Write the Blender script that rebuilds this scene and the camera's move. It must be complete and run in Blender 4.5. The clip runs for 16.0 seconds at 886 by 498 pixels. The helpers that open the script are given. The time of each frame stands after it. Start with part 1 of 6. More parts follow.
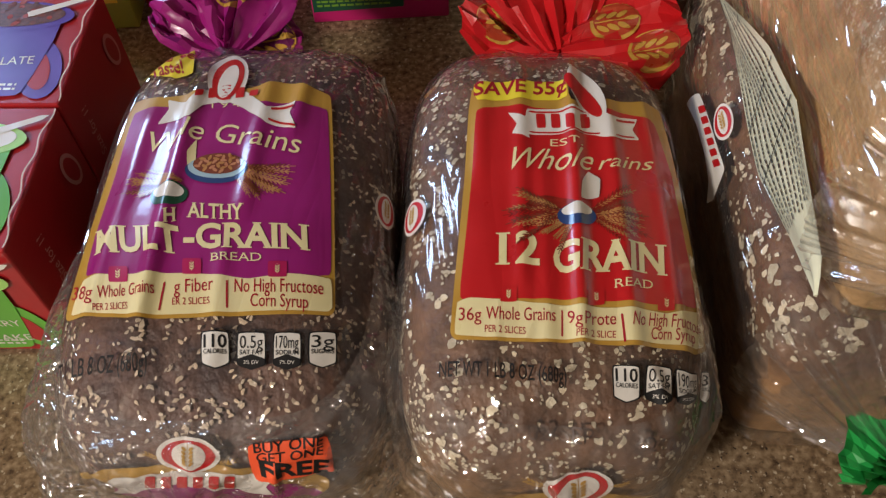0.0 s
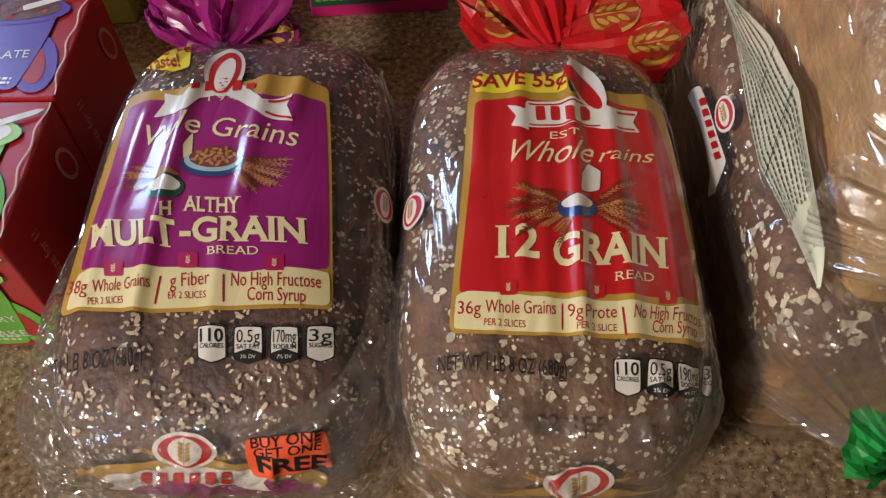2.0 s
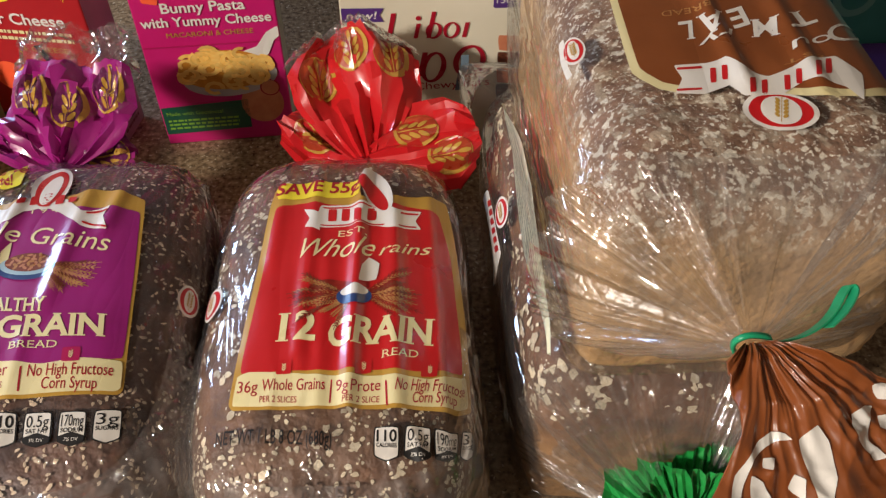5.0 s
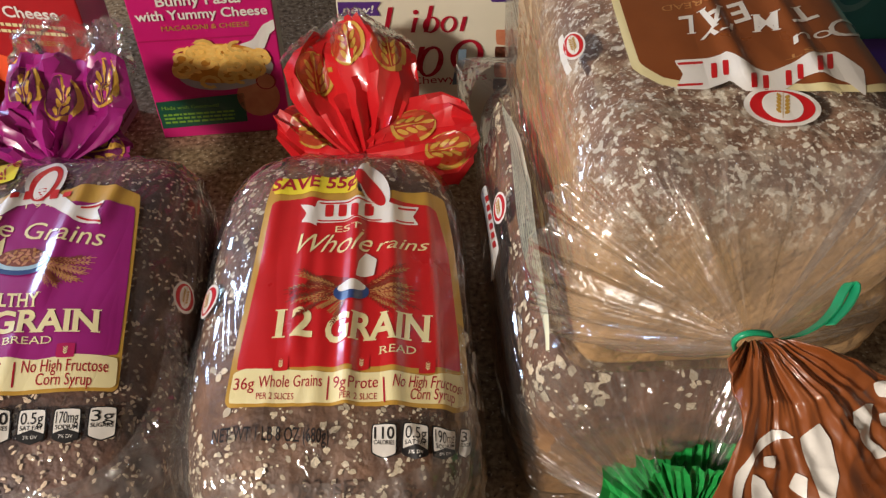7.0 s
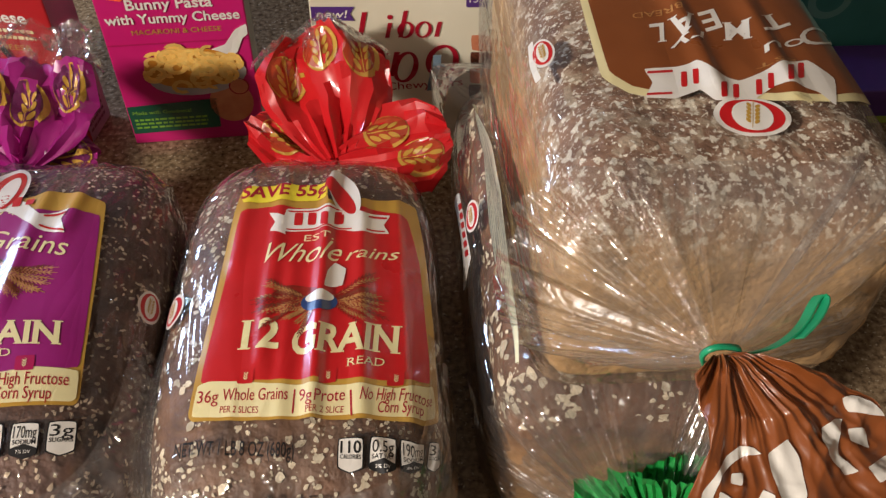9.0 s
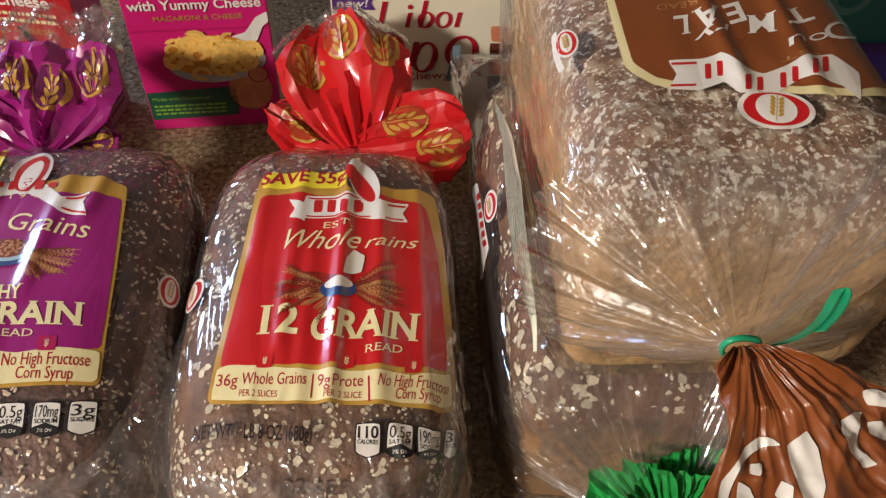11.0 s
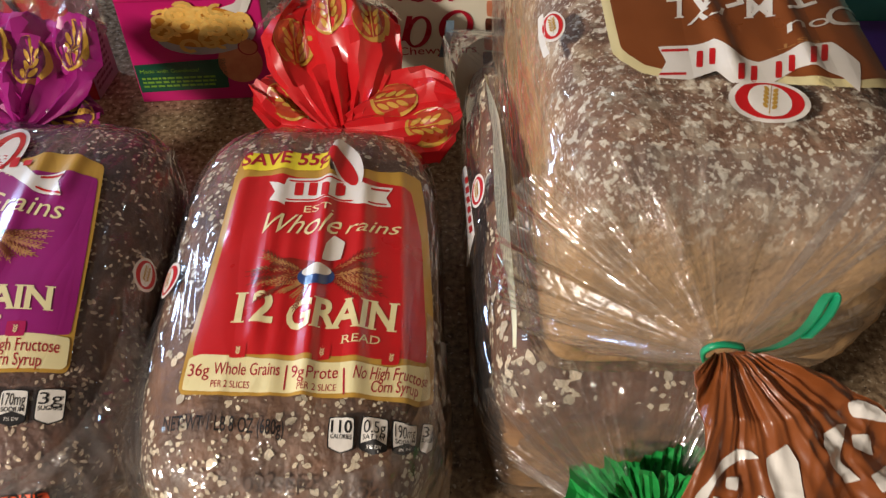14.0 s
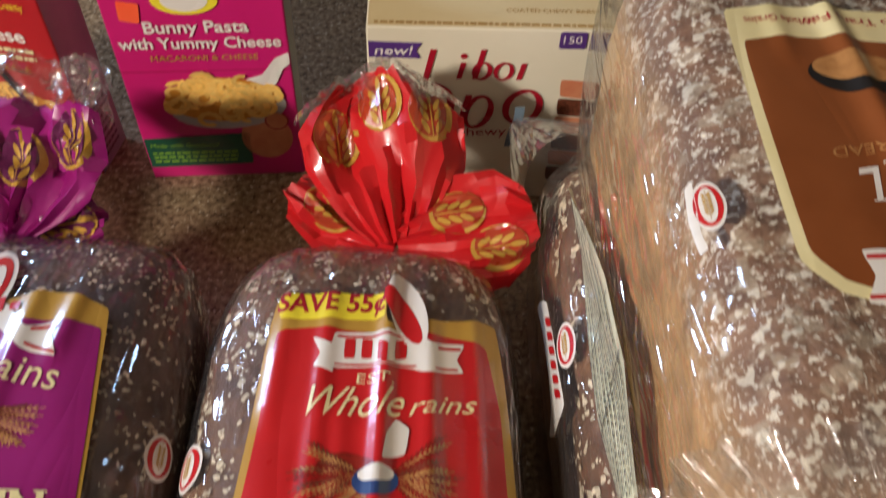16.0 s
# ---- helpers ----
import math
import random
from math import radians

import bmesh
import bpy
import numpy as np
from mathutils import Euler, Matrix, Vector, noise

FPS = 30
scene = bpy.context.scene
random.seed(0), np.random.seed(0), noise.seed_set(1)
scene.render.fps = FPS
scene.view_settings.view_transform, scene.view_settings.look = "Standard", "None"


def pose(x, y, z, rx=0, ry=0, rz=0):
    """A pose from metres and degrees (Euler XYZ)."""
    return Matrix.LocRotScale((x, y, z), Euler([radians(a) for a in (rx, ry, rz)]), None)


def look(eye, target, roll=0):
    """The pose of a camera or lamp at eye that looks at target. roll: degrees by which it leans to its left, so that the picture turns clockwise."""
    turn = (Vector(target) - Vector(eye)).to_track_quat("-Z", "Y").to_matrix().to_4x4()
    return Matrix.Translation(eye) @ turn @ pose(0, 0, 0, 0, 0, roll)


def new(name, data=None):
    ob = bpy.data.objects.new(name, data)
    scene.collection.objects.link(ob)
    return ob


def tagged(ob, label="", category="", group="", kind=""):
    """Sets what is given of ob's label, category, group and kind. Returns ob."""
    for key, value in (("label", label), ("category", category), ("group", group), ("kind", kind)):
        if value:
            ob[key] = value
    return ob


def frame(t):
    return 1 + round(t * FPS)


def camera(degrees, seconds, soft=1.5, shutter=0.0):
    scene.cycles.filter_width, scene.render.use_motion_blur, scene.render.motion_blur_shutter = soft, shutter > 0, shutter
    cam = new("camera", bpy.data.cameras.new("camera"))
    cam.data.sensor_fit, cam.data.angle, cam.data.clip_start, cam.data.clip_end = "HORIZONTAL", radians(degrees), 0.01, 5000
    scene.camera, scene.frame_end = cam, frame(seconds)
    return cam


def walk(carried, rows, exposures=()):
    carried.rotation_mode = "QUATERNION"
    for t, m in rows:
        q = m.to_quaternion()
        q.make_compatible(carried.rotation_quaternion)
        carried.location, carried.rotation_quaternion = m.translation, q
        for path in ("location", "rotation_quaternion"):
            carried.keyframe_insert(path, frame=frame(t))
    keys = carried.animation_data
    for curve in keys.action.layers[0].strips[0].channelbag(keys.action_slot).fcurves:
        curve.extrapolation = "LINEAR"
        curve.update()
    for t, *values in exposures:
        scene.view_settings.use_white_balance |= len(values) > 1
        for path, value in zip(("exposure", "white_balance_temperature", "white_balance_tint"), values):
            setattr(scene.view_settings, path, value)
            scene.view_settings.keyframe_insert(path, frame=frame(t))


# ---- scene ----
from mathutils.bvhtree import BVHTree

cam = camera(55.151, 16.0, soft=1.3, shutter=0.5)
PATH = [
    (0, (0.00847, 0.01698, 0.38977), (-0.01121, 0.52757, -0.35112), -1.805),
    (0.5, (0.00829, 0.01721, 0.38973), (-0.01237, 0.52636, -0.35212), -2.027),
    (1, (0.00869, 0.01699, 0.38914), (-0.01309, 0.52774, -0.35158), -2.238),
    (1.5, (0.01231, 0.01535, 0.38954), (-0.01109, 0.52700, -0.35051), -2.465),
    (2, (0.00880, 0.01676, 0.38525), (-0.01073, 0.52723, -0.35573), -1.912),
    (2.5, (0.02398, 0.00904, 0.39256), (0.04113, 0.54741, -0.32845), 0.192),
    (3, (0.06656, -0.00400, 0.40014), (0.08876, 0.56756, -0.29472), 1.951),
    (3.5, (0.07802, -0.01465, 0.40321), (0.09549, 0.58535, -0.26737), 1.223),
    (4, (0.07927, -0.01472, 0.40129), (0.11639, 0.59071, -0.26360), 1.607),
    (4.5, (0.08092, -0.02175, 0.40379), (0.12009, 0.59298, -0.25239), 1.123),
    (5, (0.08456, -0.02448, 0.40367), (0.11633, 0.59326, -0.25007), 0.044),
    (7.5, (0.08303, -0.02192, 0.40208), (0.12544, 0.59063, -0.25592), 0.972),
    (8, (0.08642, -0.02533, 0.40364), (0.14515, 0.60026, -0.24071), 1.432),
    (8.5, (0.08851, -0.02147, 0.40152), (0.14652, 0.59918, -0.24765), 1.463),
    (9, (0.09094, -0.01631, 0.39998), (0.14293, 0.59830, -0.25543), 1.524),
    (11.5, (0.08559, -0.01912, 0.39916), (0.12712, 0.58816, -0.26378), 1.854),
    (12, (0.08471, -0.01703, 0.39854), (0.12832, 0.58570, -0.26841), 1.980),
    (12.5, (0.08299, -0.01921, 0.39829), (0.12519, 0.58294, -0.26927), 1.949),
    (13, (0.08455, -0.01667, 0.39687), (0.12141, 0.58440, -0.27198), 1.637),
    (13.5, (0.09139, -0.01155, 0.39496), (0.12086, 0.58453, -0.27871), 1.523),
    (14, (0.09974, -0.00393, 0.39717), (0.13037, 0.58028, -0.28676), 2.032),
    (14.5, (0.09742, 0.04099, 0.38650), (0.12699, 0.60201, -0.31663), 2.502),
    (15, (0.08329, 0.07714, 0.37496), (0.09906, 0.61879, -0.34363), 3.033),
    (15.5, (0.07754, 0.08703, 0.37683), (0.08979, 0.63032, -0.34059), 2.724),
    (16, (0.06988, 0.10633, 0.38533), (0.09832, 0.67427, -0.31226), 2.967),
]
walk(cam, [(t, look(eye, target, roll)) for t, eye, target, roll in PATH], [(0, -0.44), (2, -0.42), (3, -0.10), (4, 0.0), (16, 0.0)])

# ---- world, lamps, exposure ----
world = bpy.data.worlds.new("room_air")
scene.world = world
world.use_nodes = True
world.node_tree.nodes["Background"].inputs["Color"].default_value = (0.9, 0.75, 0.6, 1)
world.node_tree.nodes["Background"].inputs["Strength"].default_value = 0.012


def area_lamp(name, eye, target, w, h, watts, colour):
    data = bpy.data.lights.new(name, "AREA")
    data.shape, data.size, data.size_y, data.energy, data.color = "RECTANGLE", w, h, watts, colour
    ob = new(name, data)
    ob.matrix_basis = look(eye, target)
    return ob


area_lamp("pendant_lamp_light", (-1.48, -0.98, 1.20), (0.0, 0.25, 0.05), 0.26, 0.17, 52.5, (1.0, 0.90, 0.80))
area_lamp("window_light", (-0.66, 0.785, 0.36), (-0.05, 0.25, 0.10), 0.15, 0.34, 5.5, (0.42, 0.64, 1.0))


# ---- materials ----
def wire(nt, a, b):
    nt.links.new(a, b)


def ridges(nt, vec, scale, stretch, turn):
    """Height of sharp creases: two crossing sets of stretched ridged noise."""
    last = None
    for k, z in enumerate((turn, -0.7 * turn)):
        mp = nt.nodes.new("ShaderNodeMapping")
        mp.inputs["Scale"].default_value, mp.inputs["Rotation"].default_value, mp.inputs["Location"].default_value = stretch, (0, 0, z), (3.0 * k, 0, 0)
        wire(nt, vec, mp.inputs["Vector"])
        a = nt.nodes.new("ShaderNodeTexNoise")
        a.inputs["Scale"].default_value, a.inputs["Detail"].default_value, a.inputs["Distortion"].default_value = scale * (1 + 0.6 * k), 2.0, 0.4
        wire(nt, mp.outputs[0], a.inputs["Vector"])
        su = nt.nodes.new("ShaderNodeMath")
        su.operation = "SUBTRACT"
        su.inputs[1].default_value = 0.5
        wire(nt, a.outputs["Fac"], su.inputs[0])
        ab = nt.nodes.new("ShaderNodeMath")
        ab.operation = "ABSOLUTE"
        wire(nt, su.outputs[0], ab.inputs[0])
        if last is None:
            last = ab.outputs[0]
        else:
            mi = nt.nodes.new("ShaderNodeMath")
            mi.operation, mi.use_clamp = "SMOOTH_MIN", False
            mi.inputs[2].default_value = 0.03
            wire(nt, last, mi.inputs[0])
            wire(nt, ab.outputs[0], mi.inputs[1])
            last = mi.outputs[0]
    return last


def shader(name, colours, scale=40.0, rough=0.5, metal=0.0, bump=0.0, bump_scale=200.0, coat=0.0, detail=4.0, stretch=(1, 1, 1), rough_var=0.1, spots=None, island=0.0, spec=0.5, sides=None, creased=0.0, mottle=0.0):
    """A principled surface: colours mixed by noise, fine relief, uneven gloss; spots: (colour, scale, threshold)."""
    m = bpy.data.materials.new(name)
    m.use_nodes = True
    nt = m.node_tree
    b = nt.nodes["Principled BSDF"]
    tc = nt.nodes.new("ShaderNodeTexCoord")
    mp = nt.nodes.new("ShaderNodeMapping")
    mp.inputs["Scale"].default_value = stretch
    wire(nt, tc.outputs["Object"], mp.inputs["Vector"])
    nz = nt.nodes.new("ShaderNodeTexNoise")
    nz.inputs["Scale"].default_value, nz.inputs["Detail"].default_value = scale, detail
    wire(nt, mp.outputs[0], nz.inputs["Vector"])
    rp = nt.nodes.new("ShaderNodeValToRGB")
    el = rp.color_ramp.elements
    n = len(colours)
    for i, c in enumerate(colours):
        at = 0.28 + 0.44 * i / max(1, n - 1)
        e = el[i] if i < 2 else el.new(at)
        e.position, e.color = at, (*c, 1)
    if n == 1:
        el[1].color = (*colours[0], 1)
    wire(nt, nz.outputs["Fac"], rp.inputs["Fac"])
    col = rp.outputs["Color"]
    for colour, sc, thr in spots or ():
        vn = nt.nodes.new("ShaderNodeTexNoise")
        vn.inputs["Scale"].default_value, vn.inputs["Detail"].default_value = sc, 3.0
        wire(nt, mp.outputs[0], vn.inputs["Vector"])
        mr = nt.nodes.new("ShaderNodeMapRange")
        mr.inputs["From Min"].default_value, mr.inputs["From Max"].default_value = thr, thr + 0.06
        wire(nt, vn.outputs["Fac"], mr.inputs["Value"])
        mx = nt.nodes.new("ShaderNodeMix")
        mx.data_type = "RGBA"
        wire(nt, mr.outputs[0], mx.inputs["Factor"])
        wire(nt, col, mx.inputs["A"])
        mx.inputs["B"].default_value = (*colour, 1)
        col = mx.outputs["Result"]
    if sides:
        colour, low, high = sides
        sp = nt.nodes.new("ShaderNodeSeparateXYZ")
        wire(nt, tc.outputs["Object"], sp.inputs[0])
        wob = nt.nodes.new("ShaderNodeMath")
        wob.operation = "MULTIPLY_ADD"
        wob.inputs[1].default_value, wob.inputs[2].default_value = 0.022, -0.011
        wire(nt, nz.outputs["Fac"], wob.inputs[0])
        ad = nt.nodes.new("ShaderNodeMath")
        wire(nt, sp.outputs["Z"], ad.inputs[0])
        wire(nt, wob.outputs[0], ad.inputs[1])
        mr = nt.nodes.new("ShaderNodeMapRange")
        mr.inputs["From Min"].default_value, mr.inputs["From Max"].default_value = low, high
        mr.inputs["To Min"].default_value, mr.inputs["To Max"].default_value = 1.0, 0.0
        wire(nt, ad.outputs[0], mr.inputs["Value"])
        mx = nt.nodes.new("ShaderNodeMix")
        mx.data_type = "RGBA"
        wire(nt, mr.outputs[0], mx.inputs["Factor"])
        wire(nt, col, mx.inputs["A"])
        mx.inputs["B"].default_value = (*colour, 1)
        col = mx.outputs["Result"]
    if mottle:
        mn = nt.nodes.new("ShaderNodeTexNoise")
        mn.inputs["Scale"].default_value, mn.inputs["Detail"].default_value = 75.0, 7.0
        wire(nt, tc.outputs["Object"], mn.inputs["Vector"])
        mr = nt.nodes.new("ShaderNodeMapRange")
        mr.inputs["From Min"].default_value, mr.inputs["From Max"].default_value = 0.3, 0.7
        mr.inputs["To Min"].default_value, mr.inputs["To Max"].default_value = 1 - mottle, 1 + mottle * 0.35
        wire(nt, mn.outputs["Fac"], mr.inputs["Value"])
        hs = nt.nodes.new("ShaderNodeHueSaturation")
        wire(nt, mr.outputs[0], hs.inputs["Value"])
        wire(nt, col, hs.inputs["Color"])
        col = hs.outputs["Color"]
    if island:
        ge = nt.nodes.new("ShaderNodeNewGeometry")
        hs = nt.nodes.new("ShaderNodeHueSaturation")
        mr = nt.nodes.new("ShaderNodeMapRange")
        mr.inputs["To Min"].default_value, mr.inputs["To Max"].default_value = 1 - island, 1 + island * 0.5
        wire(nt, ge.outputs["Random Per Island"], mr.inputs["Value"])
        wire(nt, mr.outputs[0], hs.inputs["Value"])
        wire(nt, col, hs.inputs["Color"])
        col = hs.outputs["Color"]
    wire(nt, col, b.inputs["Base Color"])
    b.inputs["Metallic"].default_value = metal
    b.inputs["Coat Weight"].default_value = coat
    b.inputs["Coat Roughness"].default_value = 0.08
    b.inputs["Specular IOR Level"].default_value = spec
    rr = nt.nodes.new("ShaderNodeMapRange")
    rr.inputs["To Min"].default_value, rr.inputs["To Max"].default_value = max(0.02, rough - rough_var), min(1, rough + rough_var)
    wire(nt, nz.outputs["Fac"], rr.inputs["Value"])
    wire(nt, rr.outputs[0], b.inputs["Roughness"])
    if bump:
        bn = nt.nodes.new("ShaderNodeTexNoise")
        bn.inputs["Scale"].default_value, bn.inputs["Detail"].default_value = bump_scale, 5.0
        wire(nt, mp.outputs[0], bn.inputs["Vector"])
        bp = nt.nodes.new("ShaderNodeBump")
        bp.inputs["Strength"].default_value, bp.inputs["Distance"].default_value = min(1.0, bump), 0.002
        wire(nt, bn.outputs["Fac"], bp.inputs["Height"])
        wire(nt, bp.outputs[0], b.inputs["Normal"])
    if creased:
        cb = nt.nodes.new("ShaderNodeBump")
        cb.inputs["Strength"].default_value, cb.inputs["Distance"].default_value = creased, 0.008
        wire(nt, ridges(nt, tc.outputs["Object"], 18.0, (1, 0.2, 1), 0.25), cb.inputs["Height"])
        if bump:
            wire(nt, bp.outputs[0], cb.inputs["Normal"])
        wire(nt, cb.outputs[0], b.inputs["Normal"])
        wire(nt, cb.outputs[0], b.inputs["Coat Normal"])
    return m


def film(name, tint=(1, 1, 1), veil=0.05, crease=0.6, scale=28.0, gloss=1.0, stretch=(1, 0.22, 1), turn=0.35):
    """Clear crinkled plastic film: see-through, with gloss by Fresnel and a faint milky veil."""
    m = bpy.data.materials.new(name)
    m.use_nodes = True
    nt = m.node_tree
    nt.nodes.clear()
    out = nt.nodes.new("ShaderNodeOutputMaterial")
    tc = nt.nodes.new("ShaderNodeTexCoord")
    height = ridges(nt, tc.outputs["Object"], scale, stretch, turn)
    bp = nt.nodes.new("ShaderNodeBump")
    bp.inputs["Strength"].default_value, bp.inputs["Distance"].default_value = crease, 0.026
    wire(nt, height, bp.inputs["Height"])
    fr = nt.nodes.new("ShaderNodeFresnel")
    fr.inputs["IOR"].default_value = 1.5
    mu = nt.nodes.new("ShaderNodeMath")
    mu.operation = "MULTIPLY"
    mu.inputs[1].default_value = 1.7 * gloss
    wire(nt, fr.outputs[0], mu.inputs[0])
    cap = nt.nodes.new("ShaderNodeMath")
    cap.operation = "MINIMUM"
    cap.inputs[1].default_value = 0.50
    wire(nt, mu.outputs[0], cap.inputs[0])
    tr = nt.nodes.new("ShaderNodeBsdfTransparent")
    tr.inputs["Color"].default_value = (*tint, 1)
    df = nt.nodes.new("ShaderNodeBsdfDiffuse")
    df.inputs["Color"].default_value = (0.8 * tint[0], 0.8 * tint[1], 0.8 * tint[2], 1)
    gl = nt.nodes.new("ShaderNodeBsdfGlossy")
    gl.inputs["Roughness"].default_value = 0.05
    wire(nt, bp.outputs[0], gl.inputs["Normal"])
    m1 = nt.nodes.new("ShaderNodeMixShader")
    m1.inputs[0].default_value = veil
    wire(nt, tr.outputs[0], m1.inputs[1])
    wire(nt, df.outputs[0], m1.inputs[2])
    m2 = nt.nodes.new("ShaderNodeMixShader")
    wire(nt, cap.outputs[0], m2.inputs[0])
    wire(nt, m1.outputs[0], m2.inputs[1])
    wire(nt, gl.outputs[0], m2.inputs[2])
    wire(nt, m2.outputs[0], out.inputs["Surface"])
    return m


GRANITE = shader("granite", [(0.06, 0.036, 0.021), (0.21, 0.143, 0.083), (0.38, 0.28, 0.175)], 260, 0.25, bump=0.05, bump_scale=60, detail=6,
                 spots=(((0.50, 0.42, 0.30), 330, 0.62), ((0.03, 0.022, 0.018), 420, 0.64)), rough_var=0.05)
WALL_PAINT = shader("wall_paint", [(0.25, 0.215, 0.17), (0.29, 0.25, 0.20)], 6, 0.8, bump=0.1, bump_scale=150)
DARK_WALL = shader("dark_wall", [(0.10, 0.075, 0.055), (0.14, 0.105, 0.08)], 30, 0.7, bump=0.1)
WOOD = shader("cabinet_wood", [(0.16, 0.08, 0.04), (0.22, 0.12, 0.06)], 12, 0.45, stretch=(1, 1, 0.1))
FLOOR_TILE = shader("floor_tile", [(0.35, 0.28, 0.21), (0.42, 0.35, 0.27)], 8, 0.5)
CEILING_PAINT = shader("ceiling_paint", [(0.42, 0.39, 0.34), (0.46, 0.43, 0.38)], 10, 0.9)
CRUST_DARK = shader("dark_crust", [(0.068, 0.029, 0.016), (0.130, 0.060, 0.033), (0.19, 0.095, 0.054)], 38, 0.55, bump=0.8, bump_scale=230, detail=8,
                    spots=(((0.22, 0.13, 0.085), 300, 0.64),), sides=((0.36, 0.19, 0.085), 0.024, 0.052), mottle=0.45)
CRUST_MID = shader("brown_crust", [(0.105, 0.046, 0.023), (0.185, 0.088, 0.046), (0.25, 0.130, 0.072)], 34, 0.55, bump=0.8, bump_scale=230, detail=8,
                   spots=(((0.27, 0.17, 0.11), 330, 0.66),), sides=((0.46, 0.25, 0.10), 0.036, 0.074), mottle=0.45)
CRUST_OAT = shader("oat_crust", [(0.13, 0.062, 0.036), (0.24, 0.125, 0.072), (0.34, 0.20, 0.125)], 60, 0.65, bump=0.9, bump_scale=250, detail=8,
                   spots=(((0.40, 0.30, 0.21), 120, 0.53), ((0.72, 0.65, 0.53), 260, 0.56), ((0.80, 0.74, 0.62), 620, 0.59)), sides=((0.56, 0.335, 0.14), 0.172, 0.198), mottle=0.35)
SEED = shader("sesame_seed", [(0.62, 0.49, 0.31), (0.80, 0.68, 0.48)], 300, 0.5, island=0.4)
FLAKE = shader("oat_flake", [(0.62, 0.50, 0.33), (0.82, 0.72, 0.54)], 300, 0.6, island=0.35, bump=0.3, bump_scale=900)
FILM = film("clear_bag_film", veil=0.03, crease=0.75, scale=38)
FILM_PINK = film("pinkish_bag_film", tint=(0.97, 0.92, 0.95), veil=0.042, crease=0.85, scale=42)
FILM_LOOSE = film("gathered_bag_film", veil=0.035, crease=0.25, scale=25, gloss=1.8, stretch=(1, 1, 1), turn=0.9)
FILM_HAZY = film("hazy_bag_film", veil=0.065, crease=1.2, scale=42, gloss=2.4, stretch=(0.6, 1, 1), turn=0.6)
FILM_PLEAT = film("pleated_bag_film", veil=0.04, crease=0.10, scale=40, gloss=3.0, stretch=(1, 1, 1), turn=0.9)
PRINT = dict(rough=0.30, coat=0.6, bump=0.10, bump_scale=90, rough_var=0.08, creased=0.4)
PURPLE_INK = shader("purple_print", [(0.27, 0.008, 0.145), (0.34, 0.013, 0.19)], 30, **PRINT)
RED_INK = shader("red_print", [(0.50, 0.008, 0.012), (0.60, 0.014, 0.018)], 30, **PRINT)
GOLD_INK = shader("gold_print", [(0.46, 0.25, 0.035), (0.56, 0.33, 0.06)], 40, **PRINT)
CREAM_INK = shader("cream_print", [(0.80, 0.70, 0.36), (0.86, 0.76, 0.44)], 30, **PRINT)
WHITE_INK = shader("white_print", [(0.78, 0.74, 0.68), (0.84, 0.80, 0.74)], 40, **PRINT)
BLACK_INK = shader("black_print", [(0.012, 0.011, 0.011), (0.02, 0.018, 0.018)], 60, rough=0.55, spec=0.3)
BROWN_INK = shader("brown_print", [(0.21, 0.055, 0.013), (0.28, 0.08, 0.022)], 30, **PRINT)
GREEN_INK = shader("green_film", [(0.015, 0.27, 0.05), (0.03, 0.40, 0.09)], 40, **PRINT)
YELLOW_INK = shader("yellow_print", [(0.86, 0.70, 0.03), (0.92, 0.78, 0.06)], 40, **PRINT)
ORANGE_INK = shader("orange_sticker_paper", [(0.95, 0.10, 0.03), (1.0, 0.14, 0.05)], 40, rough=0.5, bump=0.05)
GREY_INK = shader("faded_ink", [(0.05, 0.035, 0.03), (0.09, 0.065, 0.055)], 200, rough=0.5)
NAVY_INK = shader("navy_print", [(0.02, 0.05, 0.17), (0.03, 0.07, 0.22)], 40, **PRINT)
TAN_INK = shader("wheat_print", [(0.38, 0.16, 0.05), (0.55, 0.28, 0.10)], 200, **PRINT)


# ---- mesh helpers ----
def mesh_of(name, verts, faces, material, smooth=True):
    me = bpy.data.meshes.new(name)
    me.from_pydata([tuple(map(float, v)) for v in verts], [], [tuple(map(int, f)) for f in faces])
    if smooth:
        me.polygons.foreach_set("use_smooth", [True] * len(me.polygons))
    me.materials.append(material)
    me.update()
    return me


def thing(name, label, category, at=(0, 0, 0), group="", kind=""):
    ob = new(name)
    ob.location = at
    ob.empty_display_size = 0.02
    return tagged(ob, label, category, group, kind)


def part(name, mesh, parent, label=""):
    """Links a mesh given in world metres as one part under a thing or a part."""
    ob = new(name, mesh)
    ob.parent = parent
    if parent.type == "EMPTY":
        ob.matrix_parent_inverse = parent.matrix_basis.inverted()
    return tagged(ob, label)


def part_bm(name, bm, material, parent, label="", smooth=False):
    me = bpy.data.meshes.new(name)
    bm.to_mesh(me)
    bm.free()
    if smooth:
        me.polygons.foreach_set("use_smooth", [True] * len(me.polygons))
    me.materials.append(material)
    return part(name, me, parent, label)


def box_bm(m, sx, sy, sz, bevel=0.0):
    """A box of those sizes standing on its base at the pose m."""
    bm = bmesh.new()
    bmesh.ops.create_cube(bm, size=1.0)
    bmesh.ops.scale(bm, vec=(sx, sy, sz), verts=bm.verts)
    bmesh.ops.translate(bm, vec=(0, 0, sz / 2), verts=bm.verts)
    if bevel:
        bmesh.ops.bevel(bm, geom=bm.edges[:], offset=bevel, segments=2, profile=0.5, affect="EDGES")
    bmesh.ops.transform(bm, matrix=m, verts=bm.verts)
    return bm


